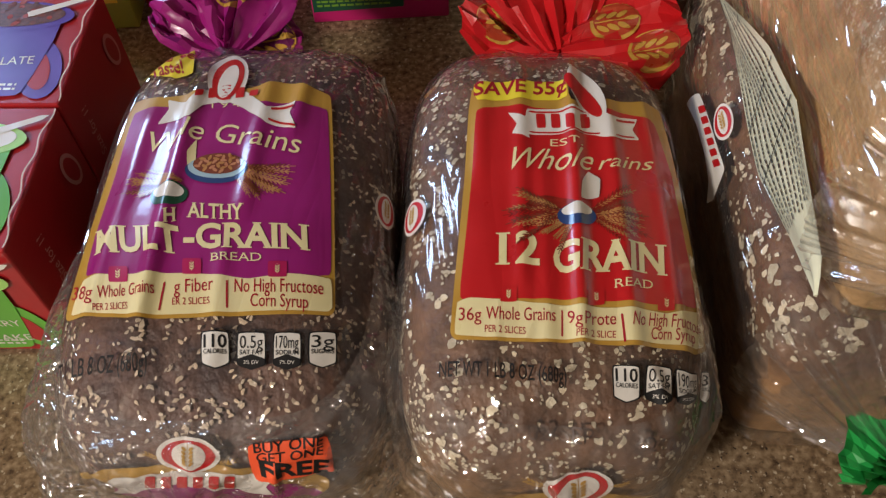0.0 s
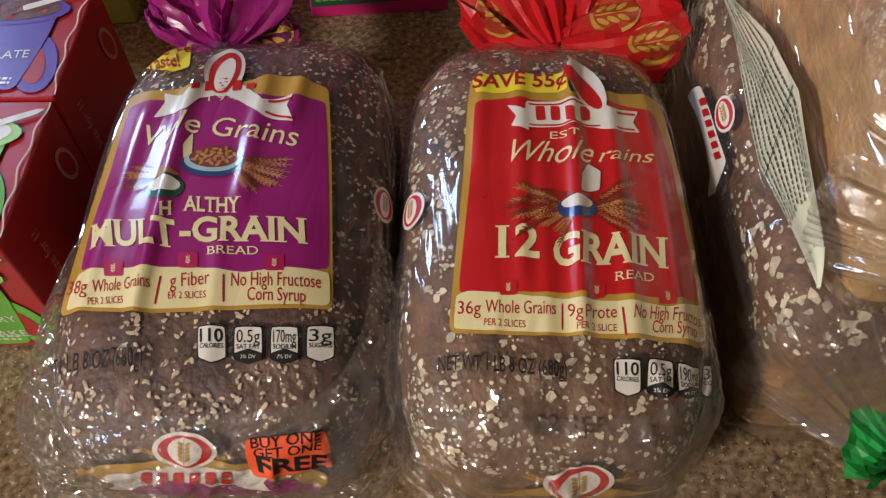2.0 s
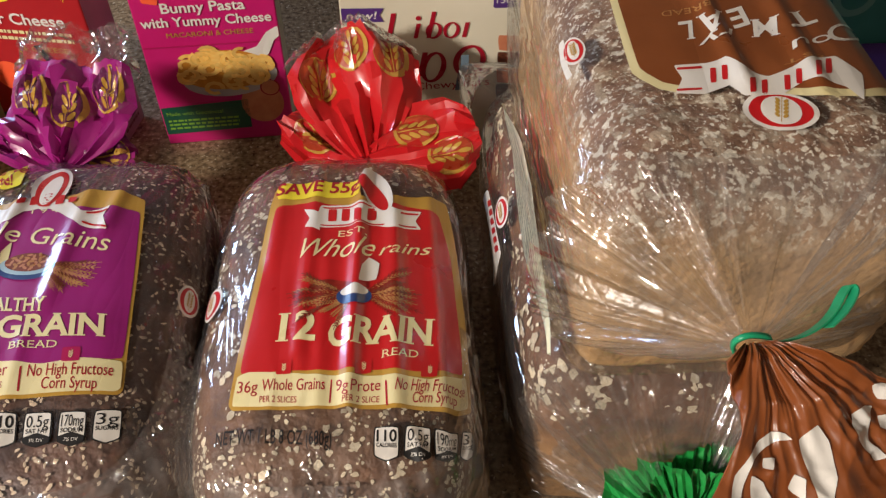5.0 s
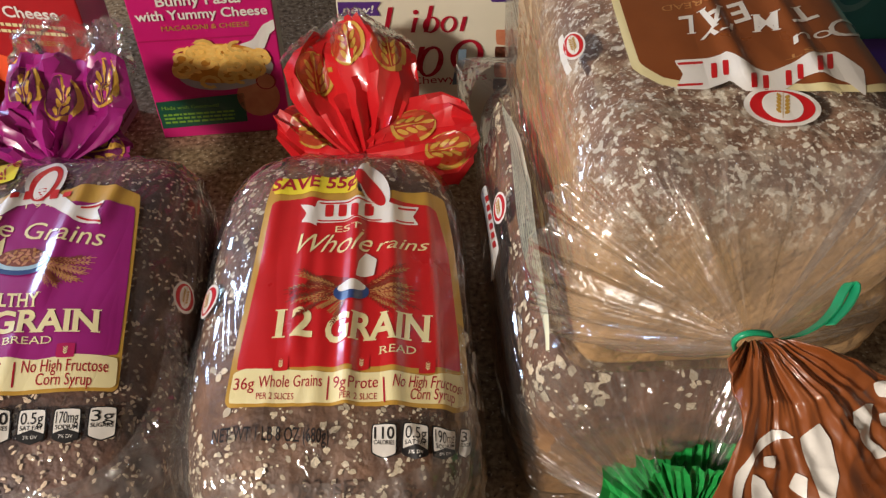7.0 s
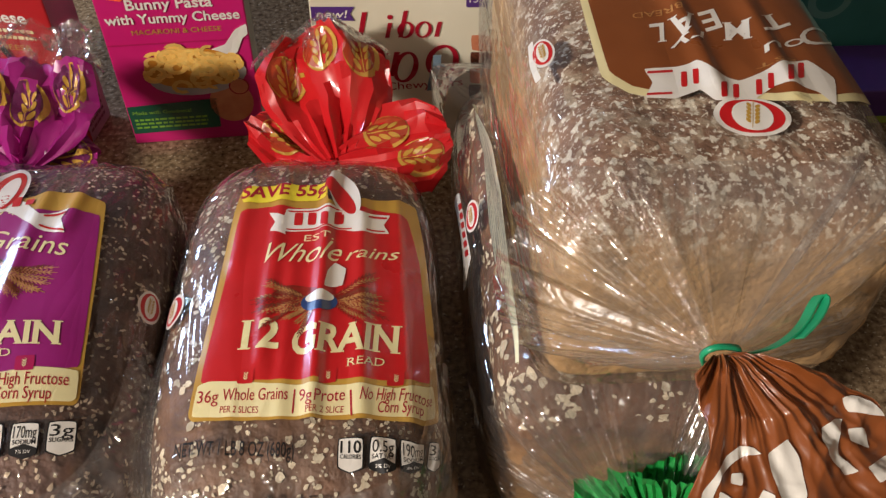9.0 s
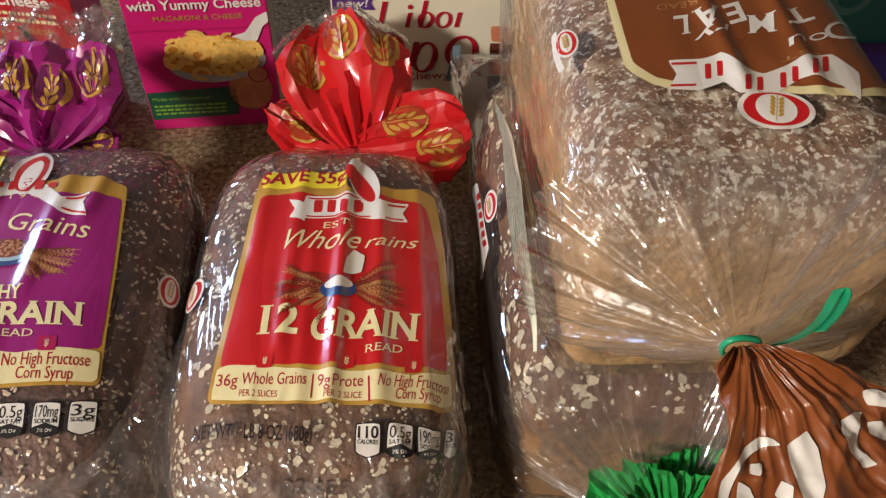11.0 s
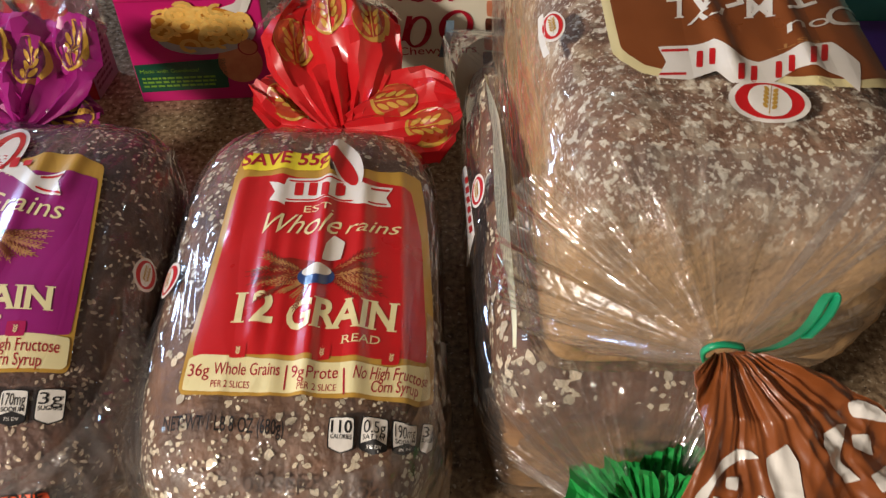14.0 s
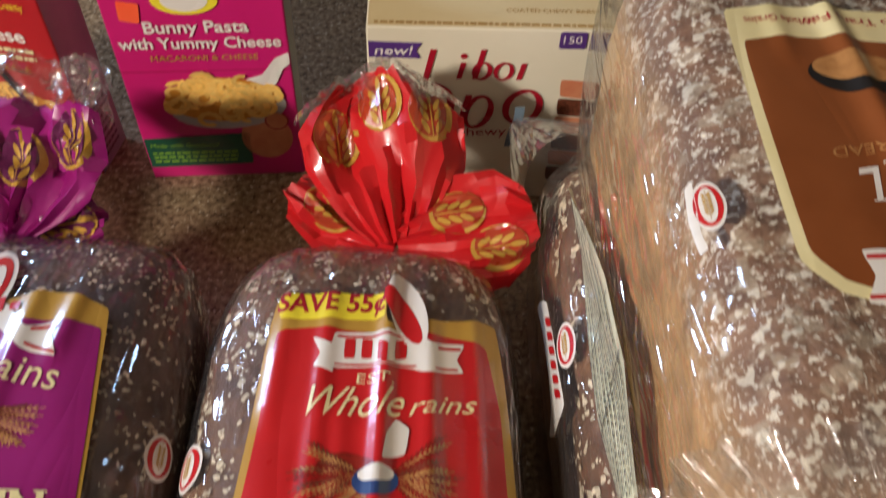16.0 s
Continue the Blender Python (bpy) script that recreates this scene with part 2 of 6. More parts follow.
def setting(name, bm, material, label, category):
    me = bpy.data.meshes.new(name)
    bm.to_mesh(me)
    bm.free()
    me.materials.append(material)
    return tagged(new(name, me), label, category, kind="structure")


# ---- shapes of wrapped loaves ----
class Loaf:
    """A wrapped loaf: plan superellipse, domed top, steep sides. p and q run across and along it, 1 near the rim."""

    def __init__(self, cx, cy, base, w, l, h, belt, yaw=0.0, m=2.8, n=4.0, lean=0.0, pleats=(), seed=0, tuck=0.10, slim=0.0):
        self.cx, self.cy, self.base, self.w, self.l, self.h, self.belt = cx, cy, base, w, l, h, belt
        self.yaw, self.m, self.n, self.lean, self.pleats, self.seed = radians(yaw), m, n, lean, pleats, seed
        self.s1, self.tuck, self.slim = 0.86, tuck, slim
        r = random.Random(seed * 7 + 3)
        self.creases = []
        for _ in range(60):
            front = r.random() < 0.68
            q = r.uniform(-1.3, -0.72) if front else r.uniform(0.72, 1.15)
            self.creases.append((r.uniform(-1.1, 1.1), q, r.uniform(-1.1, 1.1), r.uniform(0.08, 0.3), r.uniform(0.022, 0.045), r.uniform(-0.0010, 0.0022)))
        self.t1 = math.asin(self.s1 ** (m / 2))
        self.drop = 0.62 * (h - belt) / w          # run of s from the shoulder to the belt
        self.foot = self.s1 + self.drop + 0.9 * belt / w

    def raw(self, p, q):
        p, q = np.asarray(p, float), np.asarray(q, float)
        s = (np.abs(p) ** self.n + np.abs(q) ** self.n) ** (1 / self.n) + 1e-9
        m, s1 = self.m, self.s1
        inner = np.clip(s, 0, s1)
        tau = self.t1 + (np.pi / 2 - self.t1) * np.clip((s - s1) / self.drop, 0, 1)
        low = np.clip((s - s1 - self.drop) / (self.foot - s1 - self.drop), 0, 1)
        r = np.where(s < s1, inner, np.sin(tau) ** (2 / m))
        up = np.where(s < s1, np.clip(1 - inner ** m, 0, 1) ** (1 / m), np.clip(np.cos(tau), 0, 1) ** (2 / m))
        z = self.belt + (self.h - self.belt) * up - low * self.belt
        r = r * (1 - self.tuck * low ** 2)
        x, y = self.w * r * p / s, self.l * r * q / s
        x = np.where(x < 0, x * (1 - self.slim * np.clip((np.abs(x) / self.w - 0.7) / 0.3, 0, 1)), x)
        z = z + self.lean * x * (z / self.h)
        c, sn = math.cos(self.yaw), math.sin(self.yaw)
        return np.stack([self.cx + c * x - sn * y, self.cy + sn * x + c * y, self.base + z], -1)

    def swell(self, p, q):
        """Pleats of the bag: (across, half width, height, from, to) in p and q."""
        p, q = np.asarray(p, float), np.asarray(q, float)
        d = np.zeros(np.broadcast(p, q).shape)
        for at, half, high, lo, hi, slant in self.pleats:
            u = (p - at - slant * q) / half
            d = d + high * np.exp(-u * u) * np.clip((q - lo) / 0.12, 0, 1) * np.clip((hi - q) / 0.12, 0, 1)
        for p0, q0, turn, run, half, high in self.creases:
            c, sn = math.cos(turn), math.sin(turn)
            a, b = c * (q - q0) + sn * (p - p0), c * (p - p0) - sn * (q - q0)
            d = d + high * np.exp(-(b / half) ** 2 - (a / run) ** 2)
        return d

    def skin(self, p, q, off=0.0, pleated=True):
        a = self.raw(p, q)
        e = 2e-3
        n = np.cross(self.raw(np.add(p, e), q) - self.raw(np.subtract(p, e), q), self.raw(p, np.add(q, e)) - self.raw(p, np.subtract(q, e)))
        n /= np.linalg.norm(n, axis=-1, keepdims=True) + 1e-12
        d = off + (self.swell(p, q) if pleated else 0.0)
        return a + n * np.asarray(d)[..., None]


PURPLE = Loaf(-0.0930, 0.247, 0.0, 0.0735, 0.118, 0.104, 0.055, yaw=1.0, seed=1,
              pleats=((-0.33, 0.055, 0.00293, -0.75, 0.75, 0.05), (0.12, 0.06, 0.00184, -0.2, 0.9, 0.05), (0.32, 0.055, 0.00209, 0.2, 0.95, 0.1),
                      (-0.62, 0.06, 0.00167, -0.8, 0.5, 0.1), (0.05, 0.055, 0.00126, -0.9, -0.2, 0)))
RED = Loaf(0.0465, 0.245, 0.0, 0.0680, 0.117, 0.1035, 0.055, yaw=-1.0, seed=2,
           pleats=((0.16, 0.055, 0.00335, -0.75, 0.9, 0.03), (-0.18, 0.06, 0.00184, -0.5, 0.9, 0.02), (0.42, 0.06, 0.00209, -0.8, 0.9, -0.02),
                   (-0.45, 0.055, 0.00126, 0, 0.9, 0.05), (0.7, 0.055, 0.00151, -0.7, 0.7, -0.05), (-0.05, 0.055, 0.00117, -0.9, 0.2, 0)))
GREEN = Loaf(0.195, 0.290, 0.0, 0.0680, 0.125, 0.108, 0.050, yaw=0.0, seed=3, m=4.0, n=6.5, tuck=0.05)
OAT = Loaf(0.209, 0.297, 0.108, 0.0750, 0.126, 0.106, 0.050, yaw=0.0, seed=4, m=4.2, n=7.0, tuck=0.05, slim=0.09,
           pleats=((0.02, 0.055, 0.00293, -0.6, 0.9, -0.03), (0.42, 0.06, 0.00251, -0.6, 0.9, 0.02), (-0.25, 0.055, 0.00126, 0.2, 0.9, 0)))
OAT_BREAD = Loaf(0.2160, 0.297, 0.108, 0.0665, 0.1170, 0.1030, 0.036, m=4.6, n=13.0, seed=6, tuck=0.02)
GREEN_BREAD = Loaf(0.1985, 0.292, 0.0, 0.0640, 0.117, 0.104, 0.040, m=4.5, n=10.0, seed=7, tuck=0.03)


# ---- the room ----
setting("counter", box_bm(pose(0, -0.1 + 0.175, -0.04), 3.16, 1.45, 0.04, 0.004), GRANITE, "tan speckled granite kitchen counter, polished", "counter")
setting("cabinet_base", box_bm(pose(0, 0.10, -0.90), 3.16, 1.30, 0.86), WOOD, "plain wooden cabinet base under the counter", "cabinet")
setting("floor", box_bm(pose(0, -0.65, -1.0), 3.4, 3.2, 0.10), FLOOR_TILE, "plain beige tiled kitchen floor", "floor")
setting("ceiling", box_bm(pose(0, -0.65, 1.50), 3.4, 3.2, 0.10), CEILING_PAINT, "plain white painted ceiling", "ceiling")
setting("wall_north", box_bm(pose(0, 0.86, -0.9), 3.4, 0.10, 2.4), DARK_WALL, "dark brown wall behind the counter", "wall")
frame_bm = bmesh.new()
for fx, fz, fw, fh in ((-0.66, 0.12, 0.28, 0.04), (-0.66, 0.56, 0.28, 0.04), (-0.78, 0.16, 0.04, 0.40), (-0.54, 0.16, 0.04, 0.40)):
    one = box_bm(pose(fx, 0.795, fz), fw, 0.03, fh, 0.002)
    piece = bpy.data.meshes.new("piece")
    one.to_mesh(piece)
    one.free()
    frame_bm.from_mesh(piece)
    bpy.data.meshes.remove(piece)
setting("window_1", frame_bm, CEILING_PAINT, "plain white window frame in the wall behind", "window")
setting("wall_south", box_bm(pose(0, -2.25, -0.9), 3.4, 0.10, 2.4), WALL_PAINT, "plain beige painted wall", "wall")
setting("wall_east", box_bm(pose(1.65, -0.695, -0.9), 0.10, 3.0, 2.4), WALL_PAINT, "plain beige painted wall", "wall")
setting("wall_west", box_bm(pose(-1.65, -0.695, -0.9), 0.10, 3.0, 2.4), WALL_PAINT, "plain beige painted wall", "wall")


# ---- wrapped loaves ----
def skin_mesh(name, loaf, off, material, around=320, rings=120, rough=0.0, rough_scale=60.0, pleated=True, seed=0):
    w = np.linspace(0, 2 * np.pi, around, endpoint=False)
    s = np.linspace(0, loaf.foot, rings + 1)[1:]
    # plan direction on the superellipse, so that s is even round it
    dx, dy = np.cos(w), np.sin(w)
    k = (np.abs(dx) ** loaf.n + np.abs(dy) ** loaf.n) ** (-1 / loaf.n)
    p = np.concatenate([[0.0], (s[:, None] * (dx * k)[None]).ravel()])
    q = np.concatenate([[0.0], (s[:, None] * (dy * k)[None]).ravel()])
    d = np.zeros(len(p))
    if rough:
        v = loaf.raw(p, q)
        d = np.array([rough * noise.fractal(Vector(x * rough_scale + seed), 1.0, 2.0, 4) for x in v])
    v = loaf.skin(p, q, off + d, pleated)
    v[:, 2] = np.maximum(v[:, 2], loaf.base + 0.001)
    f = [(0, 1 + i, 1 + (i + 1) % around) for i in range(around)]
    for r in range(rings - 1):
        a, b = 1 + r * around, 1 + (r + 1) * around
        f += [(a + i, b + i, b + (i + 1) % around, a + (i + 1) % around) for i in range(around)]
    last = 1 + (rings - 1) * around
    f.append(tuple(last + i for i in range(around))[::-1])
    return mesh_of(name, v, f, material)


def scatter(name, loaf, count, size, material, seed, flat=0.35, long=1.6, where=None, off=0.0, uneven=0.42):
    """Seeds or flakes pressed into the crust."""
    rng = random.Random(seed)
    verts, faces, tries = [], [], 0
    pts = []
    while len(pts) < count and tries < count * 30:
        tries += 1
        p, q = rng.uniform(-1.45, 1.45), rng.uniform(-1.25, 1.25)
        if where and rng.random() > where(p, q):
            continue
        pts.append((p, q))
    P, Q = np.array([a for a, _ in pts]), np.array([b for _, b in pts])
    at = loaf.skin(P, Q, off, False)
    up = loaf.skin(P, Q, off + 0.01, False) - at
    for a, n in zip(at, up):
        n = Vector(n).normalized()
        t = n.orthogonal().normalized()
        t.rotate(Matrix.Rotation(rng.uniform(0, 6.28), 3, n))
        b = n.cross(t)
        s = size * min(2.2, rng.lognormvariate(-0.12, uneven))
        base = len(verts)
        k = rng.choice((5, 6, 7))
        tip = t * rng.uniform(-0.12, 0.12) + b * rng.uniform(-0.12, 0.12)
        for i in range(k):
            w = 6.2832 * (i + rng.uniform(-0.25, 0.25)) / k
            rr = s * rng.uniform(0.60, 1.30)
            flatwise = t * (rr * long * math.cos(w)) + b * (rr * math.sin(w))
            verts.append(Vector(a) + flatwise + n * (flatwise.dot(tip) + s * flat * rng.uniform(0.2, 0.6)))
        verts.append(Vector(a) + n * (s * flat))
        verts.append(Vector(a) - n * (s * flat))
        for i in range(k):
            faces.append((base + i, base + (i + 1) % k, base + k))
            faces.append((base + (i + 1) % k, base + i, base + k + 1))
    return mesh_of(name, verts, faces, material, smooth=False)


def fan_mesh(name, material, layers, neck, e, side, pleats=24, rings=9):
    """An accordion-folded rosette of film; layers: spread, reach, depth, tilt, seed."""
    e, side, neck = Vector(e).normalized(), Vector(side).normalized(), Vector(neck)
    side = (side - e * side.dot(e)).normalized()
    nrm = side.cross(e)
    v, f = [], []
    for spread, reach, depth, tilt, seed in layers:
        o, n = len(v), 2 * pleats + 1
        for j in range(rings + 1):
            r = j / rings
            for i in range(n):
                u = i / (n - 1) * 2 - 1
                a = spread * (u + 0.05 * noise.noise(Vector((6 * u, seed, 1.2 * r))))
                zig = 1 if i % 2 else -1
                R = reach * (1 + 0.22 * noise.noise(Vector((2.3 * u, seed, 0))) + 0.12 * noise.noise(Vector((11 * u, seed + 4, 0))) - 0.01 * zig)
                p = neck + (e * math.cos(a) + side * math.sin(a)) * (r * R)
                d = depth * zig * (0.3 + 1.6 * r * (1.15 - r)) * (1 + 1.3 * noise.noise(Vector((9 * u, seed + 9, 1.5 * r))))
                wave = 0.55 * reach * noise.noise(Vector((2.6 * u, seed + 2, 0.7 * r))) * r
                v.append(p + nrm * (d + wave + tilt * r * r + 0.0045 * noise.noise(p * 130) * r))
        f += [(o + j * n + i, o + j * n + i + 1, o + (j + 1) * n + i + 1, o + (j + 1) * n + i) for j in range(rings) for i in range(n - 1)]
    return mesh_of(name, v, f, material, smooth=False)


def drape_point(x, y, neck, lie, seed):
    """A point of the brown end: x across and y down from the tie, in metres."""
    lie = Vector(lie).normalized()
    up = Vector((1, 0, 0)).cross(lie) * -1
    far = math.hypot(x, y + 0.004)
    ang = math.atan2(x, y + 0.004)
    fold = 0.0
    for n, gain in ((2.4, 1.0), (5.2, 0.55), (10.0, 0.28)):
        k = noise.noise(Vector((n * ang, seed + n, 9.0 * far + seed)))
        fold += gain * (0.28 - abs(k))
    near = min(1.0, far / 0.010) * math.exp(-far / 0.045)
    q = Vector((x, y, 0))
    dent = 0.25 - abs(noise.noise(q * 48 + Vector((seed, 0, 0)))) + 0.5 * (0.25 - abs(noise.noise(q * 105 + Vector((0, seed, 0)))))
    h = 0.0150 * fold * near + 0.0052 * dent * min(1.0, far / 0.03) + 0.006 * math.sin(min(1.0, far / 0.05) * 3.0)
    return Vector(neck) + Vector((1, 0, 0)) * x + lie * y + up * h


def drape_mesh(name, material, neck, lie, seed, across=180, down=120, length=0.105):
    """Loose film spreading from a tie, a front and a back sheet joined at the borders."""
    up = Vector((1, 0, 0)).cross(Vector(lie).normalized()) * -1
    v, f, n = [], [], across + 1
    for back in (0, 1):
        for j in range(down + 1):
            y = length * (j / down) ** 1.25
            lo = -(0.0035 + 0.0080 * min(1.0, y / 0.007) + 0.62 * max(0.0, y - 0.030))
            hi = 0.0035 + 0.042 * min(1.0, y / 0.016) ** 0.8 + 0.35 * max(0.0, y - 0.016)
            for i in range(n):
                u = i / across
                x = lo + (hi - lo) * u + 0.0016 * noise.noise(Vector((60 * y, 2.0 * u, seed)))
                p = drape_point(x, y, neck, lie, seed)
                v.append(p - up * back * (0.0135 * math.sqrt(max(0.0, 1 - (2 * u - 1) ** 2)) * min(1.0, 0.25 + y / 0.02) * (0.35 + 0.65 * (1 - j / down)) + 0.0004))
        o = back * n * (down + 1)
        f += [(o + j * n + i, o + j * n + i + 1, o + (j + 1) * n + i + 1, o + (j + 1) * n + i)[::1 - 2 * back] for j in range(down) for i in range(across)]
    o = n * (down + 1)
    for i in (0, across):
        f += [(j * n + i, (j + 1) * n + i, o + (j + 1) * n + i, o + j * n + i) for j in range(down)]
    return mesh_of(name, v, f, material)


def cone_film(name, material, rim, neck, pleats=22, depth=0.004, around=220, rings=30, seed=0, sag=0.0, waist=0.005):
    """Film that runs from a rim curve to a gathered neck, with pleats that deepen towards it."""
    neck = Vector(neck)
    v = []
    mid = sum((Vector(rim(2 * math.pi * i / 60)) for i in range(60)), Vector()) / 60
    axis = (neck - mid).normalized()
    for j in range(rings + 1):
        r = j / rings
        for i in range(around):
            w = 2 * math.pi * i / around
            a = Vector(rim(w))
            out = (a - mid)
            out = (out - axis * out.dot(axis)).normalized()
            end = neck + out * waist
            p = a.lerp(end, r)
            bulge = math.sin(math.pi * min(1, r * 1.0)) * sag
            k = 0.45 - 1.6 * abs(noise.noise(Vector((math.cos(w) * pleats / 5, math.sin(w) * pleats / 5, seed + 0.35 * r)))) + 0.5 * (0.3 - abs(noise.noise(Vector((math.cos(w) * pleats / 2, math.sin(w) * pleats / 2, seed + 5 + 0.3 * r))))) + 0.28 * (0.3 - abs(noise.noise(Vector((math.cos(w) * pleats, math.sin(w) * pleats, seed + 8 + 0.25 * r)))))
            v.append(p + out * (bulge + depth * k * math.sin(math.pi * (0.12 + 0.85 * r))))
    f = [(j * around + i, j * around + (i + 1) % around, (j + 1) * around + (i + 1) % around, (j + 1) * around + i) for j in range(rings) for i in range(around)]
    return mesh_of(name, v, f, material)


def skirt(name, loaf, seed, lift=0.008, calm=None, flare=0.0, film_of=None):
    """Loose film folded over the near end of a loaf; calm: where across it lies flat."""
    nw, ns, P, Q, D = 260, 80, [], [], []
    for i in range(nw + 1):
        w = math.radians(-168 + 156 * i / nw)
        dx, dy = math.cos(w), math.sin(w)
        k = (abs(dx) ** loaf.n + abs(dy) ** loaf.n) ** (-1 / loaf.n)
        for j in range(ns + 1):
            t = j / ns
            s = 0.86 + (loaf.foot - 0.86) * t
            p, q = s * dx * k, s * dy * k
            fold = 0.45 - abs(noise.noise(Vector((9 * w / 3.14, 1.3 * t, seed)))) * 1.1
            tuck = 0.35 - abs(noise.noise(Vector((4 * w / 3.14 + 3 * t, 4.5 * t, seed + 4)))) * 1.2
            fine = 0.28 - abs(noise.noise(Vector((16 * w / 3.14 + 5 * t, 7 * t, seed + 9)))) + 0.5 * (0.28 - abs(noise.noise(Vector((34 * w / 3.14, 16 * t - 6 * w, seed + 13)))))
            edge = min(1.0, 6 * i / nw, 6 * (nw - i) / nw)
            if calm is not None:
                edge *= 1 - math.exp(-((p - calm) / 0.42) ** 4)
            P.append(p)
            Q.append(q)
            spread = flare * math.exp(-((math.degrees(w) + 150) / 26) ** 2) * t ** 1.6 * (1 + 0.25 * noise.noise(Vector((14 * w, 2 * t, seed))))
            D.append(spread + max(0.0009, 0.0009 + edge * (0.0012 + lift * t * (0.5 + fold) + 0.0055 * math.sin(3.14 * t) * (fold + tuck) + 0.0042 * fine * min(1.0, 5 * t))))
    v = loaf.skin(np.array(P), np.array(Q), np.array(D))
    v[:, 2] = np.maximum(v[:, 2], loaf.base + 0.0012)
    f = [(i * (ns + 1) + j, i * (ns + 1) + j + 1, (i + 1) * (ns + 1) + j + 1, (i + 1) * (ns + 1) + j) for i in range(nw) for j in range(ns)]
    return mesh_of(name, v, f, film_of or FILM_HAZY)


def clear(ob):
    """Clear film lets the room's light in unshaded."""
    ob.visible_shadow = False
    return ob


def top_heavy(p, q):
    s = max(abs(p), abs(q))
    return 1.0 if s < 0.9 else 0.45


purple_bread = thing("wrapped_bread", "dark multi-grain loaf in clear bag with purple label", "bread", (PURPLE.cx, PURPLE.cy, 0))
red_bread = thing("wrapped_bread", "oat-topped 12 grain loaf in clear bag with red label", "bread", (RED.cx, RED.cy, 0))
green_bread = thing("wrapped_bread", "brown oat-flecked loaf in clear bag under another loaf", "bread", (GREEN.cx, GREEN.cy, 0))
oat_bread = thing("wrapped_bread", "floury oatmeal loaf in clear bag, stacked on another loaf", "bread", (OAT.cx, OAT.cy, OAT.base))

purple_loaf = part("loaf", skin_mesh("loaf", PURPLE, -0.0025, CRUST_DARK, 160, 60, 0.0012, 70, False, 1), purple_bread, "dark brown crust with sesame seeds")
part("seeds", scatter("seeds", PURPLE, 2300, 0.00085, SEED, 11, where=lambda p, q: top_heavy(p, q) * (0.25 + 0.75 * (noise.noise(Vector((4 * p, 5 * q, 2.0))) > -0.1)), off=-0.0019, long=1.7, flat=0.25, uneven=0.18), purple_loaf, "pale sesame seeds")["kind"] = "stuff"
clear(part("bag", skin_mesh("bag", PURPLE, 0.0, FILM_PINK), purple_bread, "clear crinkled plastic film"))
red_loaf = part("loaf", skin_mesh("loaf", RED, -0.0025, CRUST_MID, 160, 60, 0.0012, 70, False, 2), red_bread, "brown crust with rolled oats")
part("oats", scatter("oats", RED, 3300, 0.00086, FLAKE, 12, where=lambda p, q: (1.0 if (abs(q) > 0.55 or p < -0.6) else 0.4) * (0.2 + 0.8 * (noise.noise(Vector((5 * p, 6 * q, 7.0))) > -0.05)), off=-0.0022, long=1.25, flat=0.10), red_loaf, "pale rolled oats and seeds")["kind"] = "stuff"
clear(part("bag", skin_mesh("bag", RED, 0.0, FILM), red_bread, "clear crinkled plastic film"))
green_loaf = part("loaf", skin_mesh("loaf", GREEN_BREAD, 0.0, CRUST_MID, 160, 60, 0.0015, 60, False, 3), green_bread, "brown crust with pale oats")
part("oats", scatter("oats", GREEN_BREAD, 1500, 0.0011, FLAKE, 13, where=lambda p, q: (1.0 if p < -0.55 else 0.5) * (0.15 + 0.85 * (noise.noise(Vector((5 * p, 6 * q, 3.0))) > 0.0)), off=0.0002, long=1.3, flat=0.10), green_loaf, "pale rolled oats")["kind"] = "stuff"
clear(part("bag", skin_mesh("bag", GREEN, 0.0, FILM), green_bread, "clear crinkled plastic film"))
part("loaf", skin_mesh("loaf", OAT_BREAD, 0.0, CRUST_OAT, 160, 60, 0.0015, 60, False, 4), oat_bread, "brown crust dusted with flour and oats")
clear(part("bag", skin_mesh("bag", OAT, 0.0, FILM), oat_bread, "clear crinkled plastic film"))


CRIMSON_INK = shader("crimson_print", [(0.36, 0.006, 0.02), (0.44, 0.01, 0.03)], 40, **PRINT)
DARK_RED_INK = shader("dark_red_print", [(0.20, 0.012, 0.008), (0.34, 0.02, 0.012)], 300, **PRINT)
DARK_TAN_INK = shader("dark_wheat_print", [(0.16, 0.035, 0.02), (0.24, 0.06, 0.03)], 200, **PRINT)
MAGENTA_INK = shader("magenta_print", [(0.42, 0.01, 0.09), (0.50, 0.015, 0.12)], 40, **PRINT)
DARK_GREEN_INK = shader("dark_green_print", [(0.01, 0.07, 0.04), (0.015, 0.10, 0.055)], 40, **PRINT)
FADED_INK = shader("worn_ink", [(0.06, 0.04, 0.035), (0.15, 0.09, 0.065)], 400, rough=0.6)
SALMON_PRINT = shader("straw_print", [(0.45, 0.17, 0.09), (0.60, 0.28, 0.15)], 200, **PRINT)
SKY_INK = shader("pale_blue_print", [(0.30, 0.48, 0.60), (0.42, 0.58, 0.66)], 60, **PRINT)


# ---- print draped on the bags; sizes in millimetres from the loaf's middle ----
def sliced(bm, dx, dy):
    """Cuts a flat mesh along a grid, so that it can follow a curved skin."""
    for axis, step in ((0, dx), (1, dy)):
        lo, hi = min(v.co[axis] for v in bm.verts), max(v.co[axis] for v in bm.verts)
        k = math.ceil(lo / step)
        while k * step < hi:
            no = (1, 0, 0) if axis == 0 else (0, 1, 0)
            co = (k * step, 0, 0) if axis == 0 else (0, k * step, 0)
            bmesh.ops.bisect_plane(bm, geom=bm.verts[:] + bm.edges[:] + bm.faces[:], dist=1e-5, plane_co=co, plane_no=no)
            k += 1


